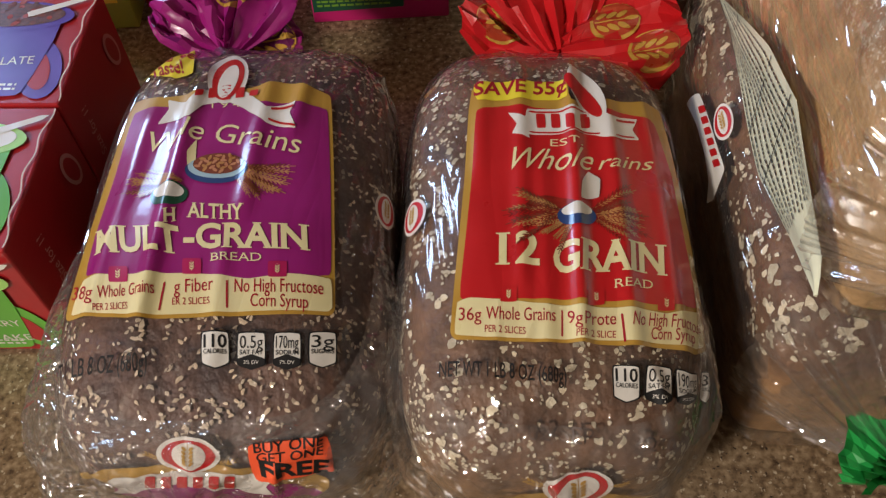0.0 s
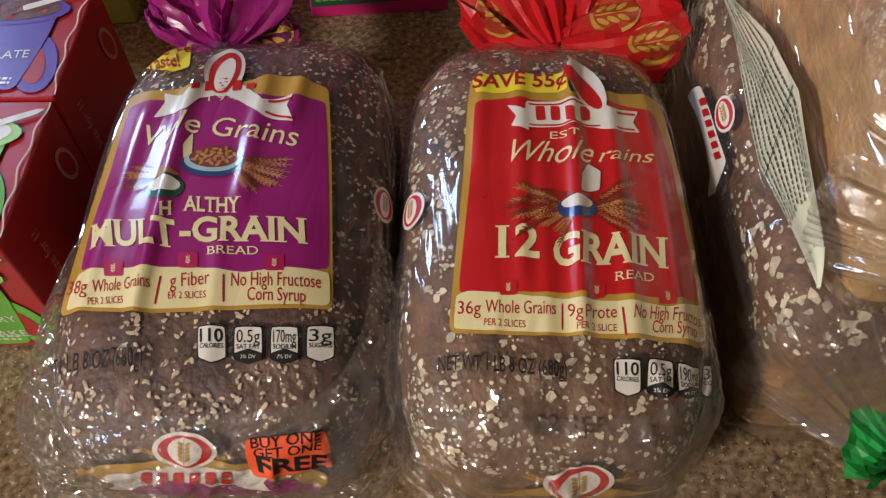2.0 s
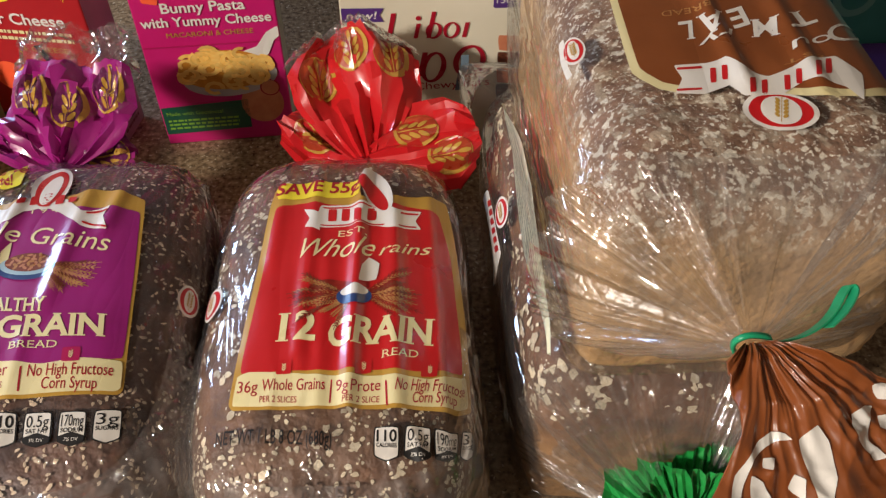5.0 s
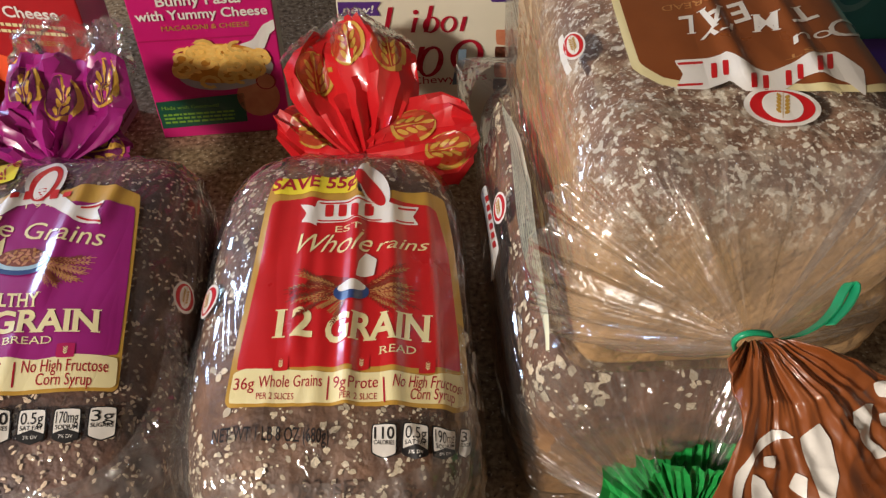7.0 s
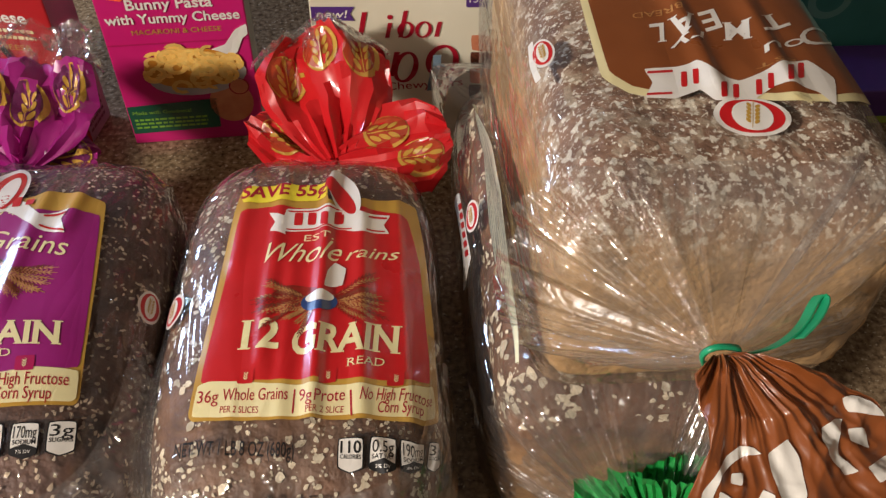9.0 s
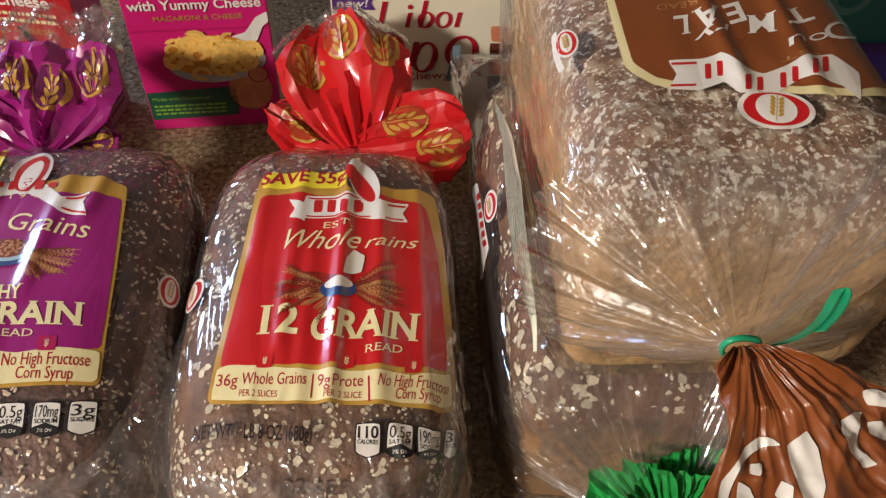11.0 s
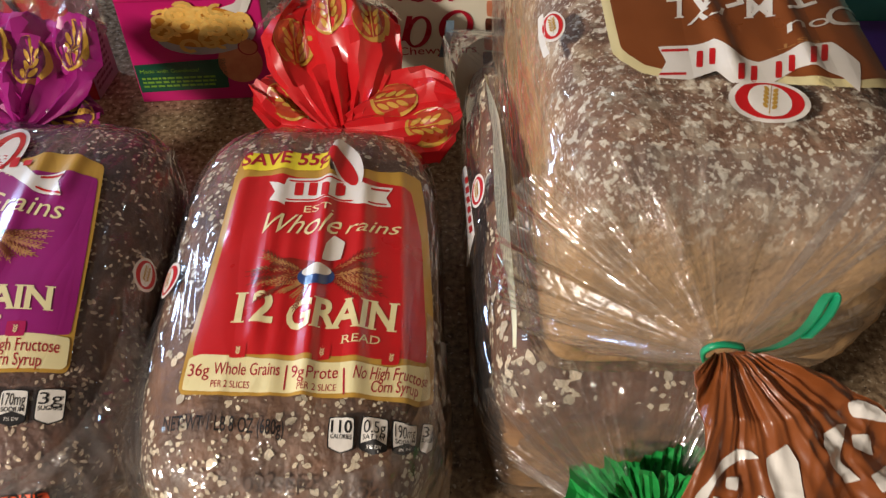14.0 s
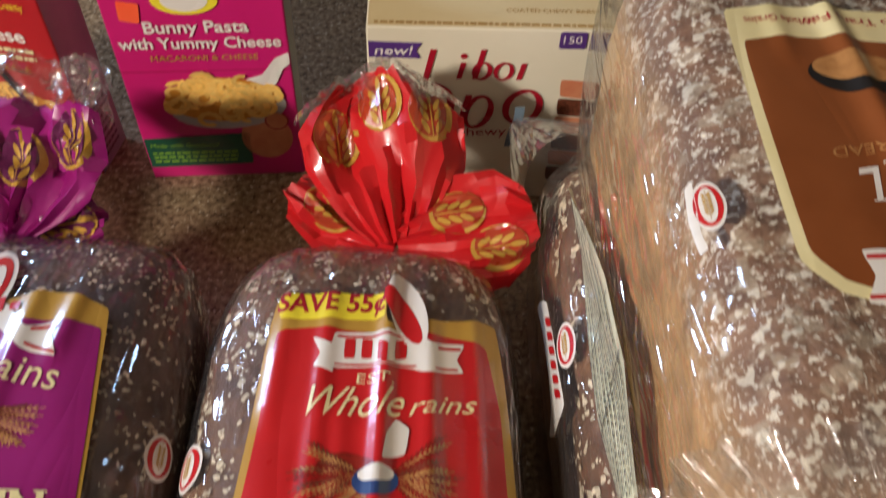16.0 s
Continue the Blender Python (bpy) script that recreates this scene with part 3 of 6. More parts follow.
def draped(parent, loaf, name, bm, ink, layer, label=""):
    sliced(bm, 1.3, 3.0)
    xy = np.array([v.co[:3] for v in bm.verts]) / 1000.0
    at = loaf.skin(xy[:, 0] / loaf.w, xy[:, 1] / loaf.l, 0.0006 + 0.00016 * layer + xy[:, 2])
    for v, c in zip(bm.verts, at):
        v.co = c
    return part_bm(name, bm, ink, parent, label, smooth=True)


def flat_polygon(points):
    bm = bmesh.new()
    f = bm.faces.new([bm.verts.new((x, y, 0)) for x, y in points])
    f.normal_update()
    if f.normal.z < 0:
        f.normal_flip()
    bmesh.ops.triangulate(bm, faces=bm.faces[:])
    return bm


def rounded(points, times=2):
    """Chaikin's corner cutting."""
    for n in range(times):
        nxt, k = points[1:] + points[:1], (0.92, 0.75)[n % 2]
        points = [q for a, b in zip(points, nxt) for q in ((k * a[0] + (1 - k) * b[0], k * a[1] + (1 - k) * b[1]), ((1 - k) * a[0] + k * b[0], (1 - k) * a[1] + k * b[1]))]
    return points


def shape(parent, loaf, name, points, ink, layer, label=""):
    return draped(parent, loaf, name, flat_polygon(rounded(points)), ink, layer, label)


def oval_points(x, y, rx, ry, turn, n=28):
    c, s = math.cos(radians(turn)), math.sin(radians(turn))
    return [(x + c * rx * math.cos(w) - s * ry * math.sin(w), y + s * rx * math.cos(w) + c * ry * math.sin(w)) for w in (2 * math.pi * i / n for i in range(n))]


def oval(parent, loaf, name, x, y, rx, ry, turn, ink, layer):
    return draped(parent, loaf, name, flat_polygon(oval_points(x, y, rx, ry, turn)), ink, layer)


EARS = [0]


def wheat_bm(x, y, length, turn, width, n):
    """An ear of grains; each ear and grain lies a hair above the last."""
    bm = bmesh.new()
    EARS[0] += 1
    z = 0.014 * (EARS[0] % 9)
    c, s = math.cos(radians(turn)), math.sin(radians(turn))
    for i in range(n):
        for side in (-1, 1):
            a = length * (0.25 + 0.75 * i / n)
            lx, ly = x + c * a - s * side * width * 0.26, y + s * a + c * side * width * 0.26
            pts = oval_points(lx, ly, length / n * 0.50, width * 0.13, turn + side * 32, 8)
            bm.faces.new([bm.verts.new((px, py, z + 0.004 + 0.0006 * i + 0.0003 * side)) for px, py in pts])
    bm.faces.new([bm.verts.new((x + c * a * length - s * b * length, y + s * a * length + c * b * length, z)) for a, b in ((0, -0.008), (1.06, -0.008), (1.06, 0.008), (0, 0.008))])
    bmesh.ops.triangulate(bm, faces=bm.faces[:])
    return bm


def wheat(parent, loaf, x, y, length, turn, width, ink, layer, n):
    return draped(parent, loaf, "wheat_ear", wheat_bm(x, y, length, turn, width, n), ink, layer)


def sheaf(parent, loaf, x, y, length, a0, a1, count, width, inks, layer, seed):
    """A printed bundle of ears spread between two angles."""
    r = random.Random(seed)
    for k in range(count):
        turn = a0 + (a1 - a0) * (k + r.uniform(-0.3, 0.3)) / (count - 1)
        wheat(parent, loaf, x + r.uniform(-1.5, 1.5), y + r.uniform(-1.5, 1.5), length * r.uniform(0.72, 1.08), turn, width * r.uniform(0.8, 1.25), inks[r.randrange(len(inks))], layer, 9)


def letters_bm(text, x, y, width, height, turn, slant, bold=0.0, slope=0.0, serif=False):
    """Letters of the built-in font: baseline start x, y; width of the line; height of its capitals."""
    cu = bpy.data.curves.new("letters", "FONT")
    cu.body, cu.size, cu.offset, cu.resolution_u = text, 1.0, bold, 3
    ob = bpy.data.objects.new("letters", cu)
    me = bpy.data.meshes.new_from_object(ob)
    bm = bmesh.new()
    bm.from_mesh(me)
    bpy.data.objects.remove(ob)
    bpy.data.curves.remove(cu)
    bpy.data.meshes.remove(me)
    if serif:
        top = max(v.co.y for v in bm.verts)
        feet = []
        for e in bm.edges:
            a, b = sorted((v.co.copy() for v in e.verts), key=lambda q: q.x)
            if len(e.link_faces) == 1 and abs(a.y - b.y) < 0.004 and 0.04 < b.x - a.x < 0.30:
                if abs(a.y) < 0.03:
                    feet.append((a, b, 1))
                elif abs(a.y - top) < 0.035:
                    feet.append((a, b, -1))
        for a, b, up in feet:
            for x0, x1 in ((a.x - 0.065, a.x), (b.x, b.x + 0.065)):
                bm.faces.new([bm.verts.new((px, py, 0)) for px, py in ((x0, a.y), (x1, a.y), (x1, a.y + 0.045 * up), (x0, a.y + 0.03 * up))])
    lo, hi = min(v.co.x for v in bm.verts), max(v.co.x for v in bm.verts)
    c, s, k = math.cos(radians(turn)), math.sin(radians(turn)), math.tan(radians(slant))
    for v in bm.verts:
        b = v.co.y / 0.73 * height
        a = (v.co.x - lo) / (hi - lo) * width + (k + slope) * b
        v.co = (x + c * a - s * b, y + s * a + c * b, 0)
    bmesh.ops.triangulate(bm, faces=bm.faces[:])
    return bm


def lettering(parent, loaf, text, x, y, width, height, turn, slant, ink, layer, bold=0.0, slope=0.0, serif=False):
    return draped(parent, loaf, "lettering", letters_bm(text, x, y, width, height, turn, slant, bold, slope, serif), ink, layer)


def nutrition(parent, loaf, x, y, w, h, turn, slant, big, small, foot):
    """A small printed panel: white with a black rim, a figure, its name and a black foot."""
    c, s, k = math.cos(radians(turn)), math.sin(radians(turn)), math.tan(radians(slant))

    def at(a, b):
        a, b = a * w, b * h
        a += k * b
        return (x + c * a - s * b, y + s * a + c * b)

    rim = draped(parent, loaf, "nutrition_panel", flat_polygon(rounded([at(0, 0.1), at(0, 1), at(1, 1), at(1, 0.1), at(0.5, -0.04)])), BLACK_INK, 1, "small black and white nutrition panel")
    draped(rim, loaf, "panel_face", flat_polygon(rounded([at(0.05, 0.13), at(0.05, 0.96), at(0.95, 0.96), at(0.95, 0.13), at(0.5, 0.0)])), WHITE_INK, 2)
    if big:
        lettering(rim, loaf, big, *at(0.11, 0.54), w * 0.78, h * 0.36, turn, slant, BLACK_INK, 3, 0.0 if "g" in big else 0.02)
        lettering(rim, loaf, small, *at(0.11, 0.37), w * 0.78, h * 0.13, turn, slant, BLACK_INK, 3, 0.01)
    if foot:
        draped(rim, loaf, "panel_foot", flat_polygon(rounded([at(0.05, 0.12), at(0.05, 0.26), at(0.5, 0.38), at(0.95, 0.26), at(0.95, 0.12), at(0.5, -0.02)], 1)), BLACK_INK, 3)
        lettering(rim, loaf, foot, *at(0.25, 0.12), w * 0.5, h * 0.1, turn, slant, WHITE_INK, 4)


# red label
red_label = shape(red_bread, RED, 'label', [(-34.9, 66.7), (10.8, 69.2), (10.8, 50.8), (43.7, 58.1), (55.3, 60.9), (59.4, 25.6), (63.3, -14.1), (64.8, -51.9), (66.1, -69.1), (40.2, -71.7), (24.5, -72.3), (3.1, -71.7), (-18.6, -71.5), (-39.2, -69.9), (-41.2, -66.9), (-39.6, -39.8), (-36.7, 6.7)], GOLD_INK, 1, 'printed red label with gold border')
shape(red_label, RED, 'label_panel', [(-32.0, 48.1), (-19.7, 50.3), (8.7, 47.7), (40.3, 48.0), (50.6, 46.9), (55.9, 19.4), (57.7, -19.8), (59.1, -49.3), (39.5, -53.8), (14.7, -54.4), (-14.1, -53.9), (-38.0, -53.5), (-36.1, -29.4), (-33.2, 12.0)], RED_INK, 2, 'red label panel')
shape(red_label, RED, 'claim_band', [(-38.6, -54.1), (-34.0, -52.7), (-18.5, -54.6), (-0.9, -56.6), (16.8, -57.2), (34.5, -56.7), (43.8, -56.9), (60.7, -49.6), (62.5, -60.4), (62.1, -66.8), (40.3, -70.1), (16.1, -70.5), (-5.6, -70.5), (-27.3, -69.6), (-39.5, -68.1)], CREAM_INK, 3, 'cream band with printed claims')
shape(red_label, RED, 'price_flash', [(-33.8, 67.6), (10.0, 68.6), (10.5, 54.2), (-5.2, 54.1), (-31.8, 53.9)], YELLOW_INK, 3, 'yellow price flash')
lettering(red_label, RED, 'SAVE 55¢', -33.2, 57.8, 43.3, 10.2, 1, 3, CRIMSON_INK, 4, bold=0.02)
shape(red_label, RED, 'ribbon', [(-17.7, 45.4), (-9.6, 41.0), (-8.9, 47.4), (21.8, 48.1), (28.7, 43.2), (42.1, 45.7), (38.7, 37.7), (41.7, 32.1), (26.3, 29.4), (20.6, 31.7), (-8.6, 30.7), (-7.9, 28.2), (-16.1, 31.1), (-13.5, 36.5)], WHITE_INK, 4, 'white ribbon')
shape(red_label, RED, 'ribbon_bar', [(-4.8, 44.4), (-0.6, 44.5), (-0.5, 35.3), (-4.6, 35.1)], RED_INK, 5)
shape(red_label, RED, 'ribbon_bar', [(2.0, 44.6), (6.1, 44.2), (6.1, 35.0), (2.0, 35.3)], RED_INK, 5)
shape(red_label, RED, 'ribbon_bar', [(8.4, 42.9), (12.2, 41.2), (12.1, 32.3), (8.4, 33.7)], RED_INK, 5)
shape(red_label, RED, 'ribbon_bar', [(15.1, 43.3), (19.6, 45.0), (19.4, 35.8), (15.0, 34.2)], RED_INK, 5)
shape(red_label, RED, 'ribbon_edge', [(-7.9, 45.9), (21.7, 46.2), (21.6, 45.1), (-7.9, 44.7)], RED_INK, 5)
shape(red_label, RED, 'ribbon_edge', [(-8.0, 32.6), (23.6, 32.9), (23.5, 31.8), (-8.1, 31.6)], RED_INK, 5)
shape(red_label, RED, 'ribbon_edge', [(31.4, 42.1), (40.4, 43.6), (40.2, 42.1), (31.3, 40.6)], RED_INK, 5)
shape(red_label, RED, 'ribbon_edge', [(30.4, 32.2), (39.3, 33.7), (39.2, 32.6), (30.2, 31.1)], RED_INK, 5)
oval(red_label, RED, 'logo_backing', 19.1, 58.9, 7.2, 19.7, 13, WHITE_INK, 5)
oval(red_label, RED, 'logo_ring', 17.3, 56.7, 4.4, 15.6, 26, RED_INK, 6)
lettering(red_label, RED, 'EST.', 1.0, 24.1, 14.3, 4.5, -2, 1, CREAM_INK, 4)
lettering(red_label, RED, 'Whole', -20.1, 10.1, 37.4, 13.2, 0, 3, CREAM_INK, 4, slope=0.35)
lettering(red_label, RED, 'rains', 21.1, 11.1, 23.6, 7.6, 10, 15, CREAM_INK, 4, slope=0.35)
oval(red_label, RED, 'wheat_ground', -0.2, -10.6, 10.4, 6.0, -2, DARK_RED_INK, 4)
oval(red_label, RED, 'wheat_ground', 25.5, -11.8, 8.2, 6.4, 6, DARK_RED_INK, 4)
sheaf(red_label, RED, 5.6, -12.5, 24.0, 150, 222, 15, 2.0, (DARK_TAN_INK, DARK_RED_INK, TAN_INK), 5, 3)
sheaf(red_label, RED, 16.2, -12.9, 24.0, -45, 40, 16, 2.1, (DARK_TAN_INK, DARK_RED_INK, TAN_INK), 5, 4)
sheaf(red_label, RED, 7.0, -17.0, 15.0, 195, 250, 7, 2.2, (TAN_INK, DARK_TAN_INK), 5, 5)
oval(red_label, RED, 'bowl', 10.3, -14.8, 8.1, 5.8, 2, NAVY_INK, 6)
oval(red_label, RED, 'bowl_filling', 10.4, -12.4, 6.4, 3.2, 3, WHITE_INK, 7)
shape(red_label, RED, 'mill', [(12.1, -7.3), (13.4, 3.1), (16.5, 9.5), (21.7, 6.0), (20.4, -4.5)], WHITE_INK, 6)
lettering(red_label, RED, '12', -23.5, -38.0, 17.6, 15.3, -3, -2, CREAM_INK, 4, bold=0.03, serif=True)
lettering(red_label, RED, 'GRAIN', -0.8, -42.3, 46.4, 14.7, 4, 8, CREAM_INK, 4, bold=0.03, serif=True)
lettering(red_label, RED, 'READ', 23.1, -48.6, 16.0, 4.1, 6, 10, CREAM_INK, 4, serif=True)
shape(red_label, RED, 'claim_icon', [(-21.8, -48.5), (-15.1, -48.9), (-15.2, -55.4), (-21.8, -55.4)], RED_INK, 4)
wheat(red_label, RED, -18.5, -54.2, 4.4, 89, 1.8, CREAM_INK, 5, 3)
shape(red_label, RED, 'claim_icon', [(12.5, -50.3), (19.5, -49.0), (19.1, -55.8), (12.1, -57.1)], RED_INK, 4)
wheat(red_label, RED, 15.8, -54.9, 4.4, 87, 1.8, CREAM_INK, 5, 3)
shape(red_label, RED, 'claim_icon', [(40.7, -49.3), (47.2, -48.2), (46.6, -55.2), (39.9, -56.4)], RED_INK, 4)
wheat(red_label, RED, 43.6, -54.5, 4.6, 84, 1.7, CREAM_INK, 5, 3)
lettering(red_label, RED, '36g', -37.8, -62.2, 8.8, 5.7, -5, -5, CRIMSON_INK, 4)
lettering(red_label, RED, 'Whole Grains', -27.3, -62.5, 26.9, 5.7, -2, -1, CRIMSON_INK, 4)
lettering(red_label, RED, 'PER 2 SLICES', -27.7, -67.6, 15.7, 3.0, -4, -4, CRIMSON_INK, 4)
lettering(red_label, RED, '9g', 4.2, -64.1, 5.6, 5.4, -12, -10, CRIMSON_INK, 4)
lettering(red_label, RED, 'Prote', 10.7, -65.0, 12.3, 5.5, 5, 8, CRIMSON_INK, 4)
lettering(red_label, RED, 'PER 2 SLICE', 7.2, -69.6, 15.4, 2.9, 1, 4, CRIMSON_INK, 4)
lettering(red_label, RED, 'No High Fructose', 28.9, -64.3, 30.6, 5.9, 7, 17, CRIMSON_INK, 4)
lettering(red_label, RED, 'Corn Syrup', 36.2, -68.8, 18.6, 5.2, 8, 15, CRIMSON_INK, 4)
shape(red_label, RED, 'divider', [(2.0, -58.7), (2.6, -58.7), (2.3, -69.3), (1.6, -69.3)], CRIMSON_INK, 4)
shape(red_label, RED, 'divider', [(24.9, -59.6), (25.7, -59.7), (26.2, -71.0), (25.4, -71.0)], CRIMSON_INK, 4)
lettering(red_label, RED, 'NET WT 1 LB 8 OZ (680g)', -44.8, -83.4, 48.2, 5.8, -4, -4, BLACK_INK, 5, bold=0.01)
lettering(red_label, RED, 'PER 1 SLICE', 43.6, -74.8, 17.2, 2.2, 4, 10, GREY_INK, 1)
nutrition(red_label, RED, 20.3, -92.4, 10.4, 13.0, -1, 0, '110', 'CALORIES', '')
nutrition(red_label, RED, 32.4, -92.3, 11.1, 13.5, 3, 6, '0.5g', 'SAT FAT', '3% DV')
nutrition(red_label, RED, 45.2, -91.9, 11.8, 14.0, -3, -4, '190mg', 'SODIUM', '8% DV')
nutrition(red_label, RED, 58.8, -92.8, 8.6, 14.6, -14, -14, '3g', 'SUGARS', '')
lettering(red_label, RED, '02-SEP', -11.4, -107.9, 25.3, 8.5, -4, -6, FADED_INK, 1)
lettering(red_label, RED, '2240', 29.3, -110.9, 21.2, 7.1, -15, -25, FADED_INK, 1)
oval(red_label, RED, 'logo_backing', 10.7, -141.7, 16.4, 15.7, 2, WHITE_INK, 4)
oval(red_label, RED, 'logo_ring', 10.7, -141.7, 13.9, 14.6, 3, RED_INK, 5)
oval(red_label, RED, 'logo_middle', 10.7, -141.7, 9.5, 11.7, -18, WHITE_INK, 6)
wheat(red_label, RED, 13.1, -152.3, 20.6, 100, 8.1, GOLD_INK, 7, 5)
wheat(red_label, RED, -4.4, -140.6, 12.3, 147, 4.8, GOLD_INK, 4, 4)
wheat(red_label, RED, 25.6, -139.5, 9.9, 30, 3.0, GOLD_INK, 4, 4)
shape(red_label, RED, 'end_ribbon', [(-38.8, -158.2), (-5.4, -147.6), (29.4, -147.3), (64.5, -158.2), (62.8, -158.2), (-37.9, -158.2)], GOLD_INK, 1)
oval(red_label, RED, 'logo_backing', -59.9, -4.2, 6.7, 9.8, 0, WHITE_INK, 1)
oval(red_label, RED, 'logo_ring', -59.9, -4.2, 5.6, 8.2, 0, RED_INK, 2)
oval(red_label, RED, 'logo_middle', -59.9, -4.2, 3.4, 7.1, 0, WHITE_INK, 3)
wheat(red_label, RED, -59.9, -9.9, 11.5, 90, 3.9, GOLD_INK, 4, 5)
shape(red_label, RED, 'side_ribbon', [(-73.7, 22.1), (-73.7, 31.6), (-72.4, 20.6), (-73.7, 15.3), (-73.7, -5.3), (-73.7, -16.9), (-73.7, -1.6)], WHITE_INK, 2)
shape(red_label, RED, 'side_ribbon', [(70.6, -33.5), (84.2, -29.5), (84.6, -42.2), (84.6, -50.1), (84.6, -48.5), (72.2, -45.9)], WHITE_INK, 2)
shape(red_label, RED, 'ribbon_bar', [(84.2, -34.3), (84.6, -40.6), (84.6, -43.8), (77.0, -42.3)], RED_INK, 3)
# purple label
purple_label = shape(purple_bread, PURPLE, 'label', [(-57.1, 62.4), (-36.5, 57.7), (-17.1, 57.7), (-1.6, 60.8), (15.4, 65.3), (22.2, 64.4), (40.4, 58.4), (44.7, 11.9), (49.6, -58.3), (48.1, -61.5), (12.2, -63.6), (-24.7, -64.3), (-59.8, -58.8), (-62.7, -55.2), (-61.2, -22.7), (-58.9, 20.0)], GOLD_INK, 1, 'printed purple label with gold border')
shape(purple_label, PURPLE, 'label_panel', [(-53.8, 53.1), (-34.8, 50.1), (-13.6, 51.9), (2.8, 49.4), (23.9, 49.8), (39.7, 48.2), (43.9, 2.1), (47.4, -44.4), (30.4, -44.5), (15.0, -48.0), (-8.3, -44.1), (-28.2, -44.9), (-55.7, -40.3), (-56.3, -19.5), (-54.0, 13.9)], PURPLE_INK, 2, 'purple label panel')
shape(purple_label, PURPLE, 'claim_band', [(-56.2, -40.9), (-28.3, -44.3), (-7.1, -44.6), (15.0, -47.5), (30.4, -44.5), (47.4, -45.0), (48.4, -58.1), (46.8, -60.1), (12.0, -61.9), (-24.9, -62.8), (-58.9, -57.5)], CREAM_INK, 3, 'cream band with printed claims')
shape(purple_label, PURPLE, 'price_flash', [(-48.1, 86.2), (-34.5, 104.2), (-28.5, 75.2), (-36.8, 72.0), (-61.8, 86.4)], YELLOW_INK, 1, 'yellow flash')
lettering(purple_label, PURPLE, 'e Se', -46.5, 88.8, 15.5, 7.3, 7, 1, CRIMSON_INK, 2, bold=0.02)
lettering(purple_label, PURPLE, 'Taste!', -50.6, 77.9, 17.3, 12.7, -5, -23, CRIMSON_INK, 2, bold=0.02)
shape(purple_label, PURPLE, 'ribbon', [(-38.2, 38.4), (-34.4, 48.1), (-36.4, 55.2), (-26.2, 50.4), (-19.6, 58.3), (-10.0, 62.4), (1.6, 57.7), (11.5, 45.4), (25.2, 50.1), (22.6, 42.5), (26.9, 31.8), (12.7, 35.4), (0.5, 46.8), (-8.2, 51.8), (-18.1, 48.8), (-22.3, 39.3), (-29.9, 39.6)], WHITE_INK, 4, 'white ribbon')
shape(purple_label, PURPLE, 'ribbon_bar', [(-22.1, 52.2), (-19.0, 54.6), (-19.2, 58.6), (-22.4, 56.3)], RED_INK, 6)
shape(purple_label, PURPLE, 'ribbon_bar', [(-16.7, 53.3), (-12.9, 54.4), (-13.7, 62.0), (-17.4, 60.5)], RED_INK, 6)
shape(purple_label, PURPLE, 'ribbon_bar', [(-10.1, 51.8), (-6.2, 52.5), (-7.5, 63.6), (-11.5, 62.9)], RED_INK, 6)
shape(purple_label, PURPLE, 'ribbon_bar', [(-3.9, 53.3), (-0.0, 54.0), (-0.7, 61.7), (-4.6, 60.9)], RED_INK, 6)
shape(purple_label, PURPLE, 'ribbon_bar', [(2.3, 54.7), (6.4, 54.5), (6.3, 58.8), (2.2, 58.9)], RED_INK, 6)
shape(purple_label, PURPLE, 'ribbon_edge', [(13.5, 38.6), (26.0, 34.1), (26.1, 32.8), (13.7, 37.2)], RED_INK, 6)
shape(purple_label, PURPLE, 'ribbon_edge', [(14.0, 45.5), (24.2, 47.3), (24.4, 45.6), (14.2, 44.0)], RED_INK, 6)
oval(purple_label, PURPLE, 'logo_backing', -10.1, 70.2, 9.5, 20.4, 5, WHITE_INK, 4)
oval(purple_label, PURPLE, 'logo_ring', -9.9, 69.2, 7.3, 17.0, 1, RED_INK, 5)
oval(purple_label, PURPLE, 'logo_middle', -9.5, 66.9, 4.4, 13.5, -2, WHITE_INK, 6)
lettering(purple_label, PURPLE, '1 9 4', -14.1, 47.1, 13.1, 4.4, 2, -7, CREAM_INK, 3)
lettering(purple_label, PURPLE, 'W', -41.6, 22.5, 17.0, 12.5, -8, -20, CREAM_INK, 4, slope=0.35)
lettering(purple_label, PURPLE, 'le Grains', -24.6, 27.7, 54.3, 12.2, -10, -20, CREAM_INK, 4, slope=0.35)
sheaf(purple_label, PURPLE, -20.6, 1.6, 23.0, 150, 196, 13, 2.0, (TAN_INK, SALMON_PRINT, DARK_TAN_INK), 4, 6)
sheaf(purple_label, PURPLE, 2.1, 8.0, 25.0, -58, 12, 17, 2.2, (TAN_INK, SALMON_PRINT, DARK_TAN_INK), 4, 7)
oval(purple_label, PURPLE, 'dish', -5.6, 8.2, 14.0, 7.6, -4, NAVY_INK, 5)
oval(purple_label, PURPLE, 'dish_rim', -5.6, 9.8, 13.0, 6.4, -4, SKY_INK, 6)
oval(purple_label, PURPLE, 'grain_picture', -5.4, 11.6, 11.2, 6.0, -3, DARK_TAN_INK, 7)
for k in range(26):
    a, q = 2.4 * k, 0.92 * math.sqrt((k + 0.5) / 26)
    oval(purple_label, PURPLE, 'grain', -5.4 + 10.4 * q * math.cos(a), 11.8 + 5.4 * q * math.sin(a), 1.5, 0.75, 57 * k, (TAN_INK, SALMON_PRINT)[k % 2], 8)
shape(purple_label, PURPLE, 'sack', [(-20.3, 19.0), (-17.3, 27.0), (-15.8, 13.5), (-18.2, 6.4)], CREAM_INK, 4)
oval(purple_label, PURPLE, 'dish', -24.4, -5.0, 8.3, 6.5, -7, DARK_GREEN_INK, 5)
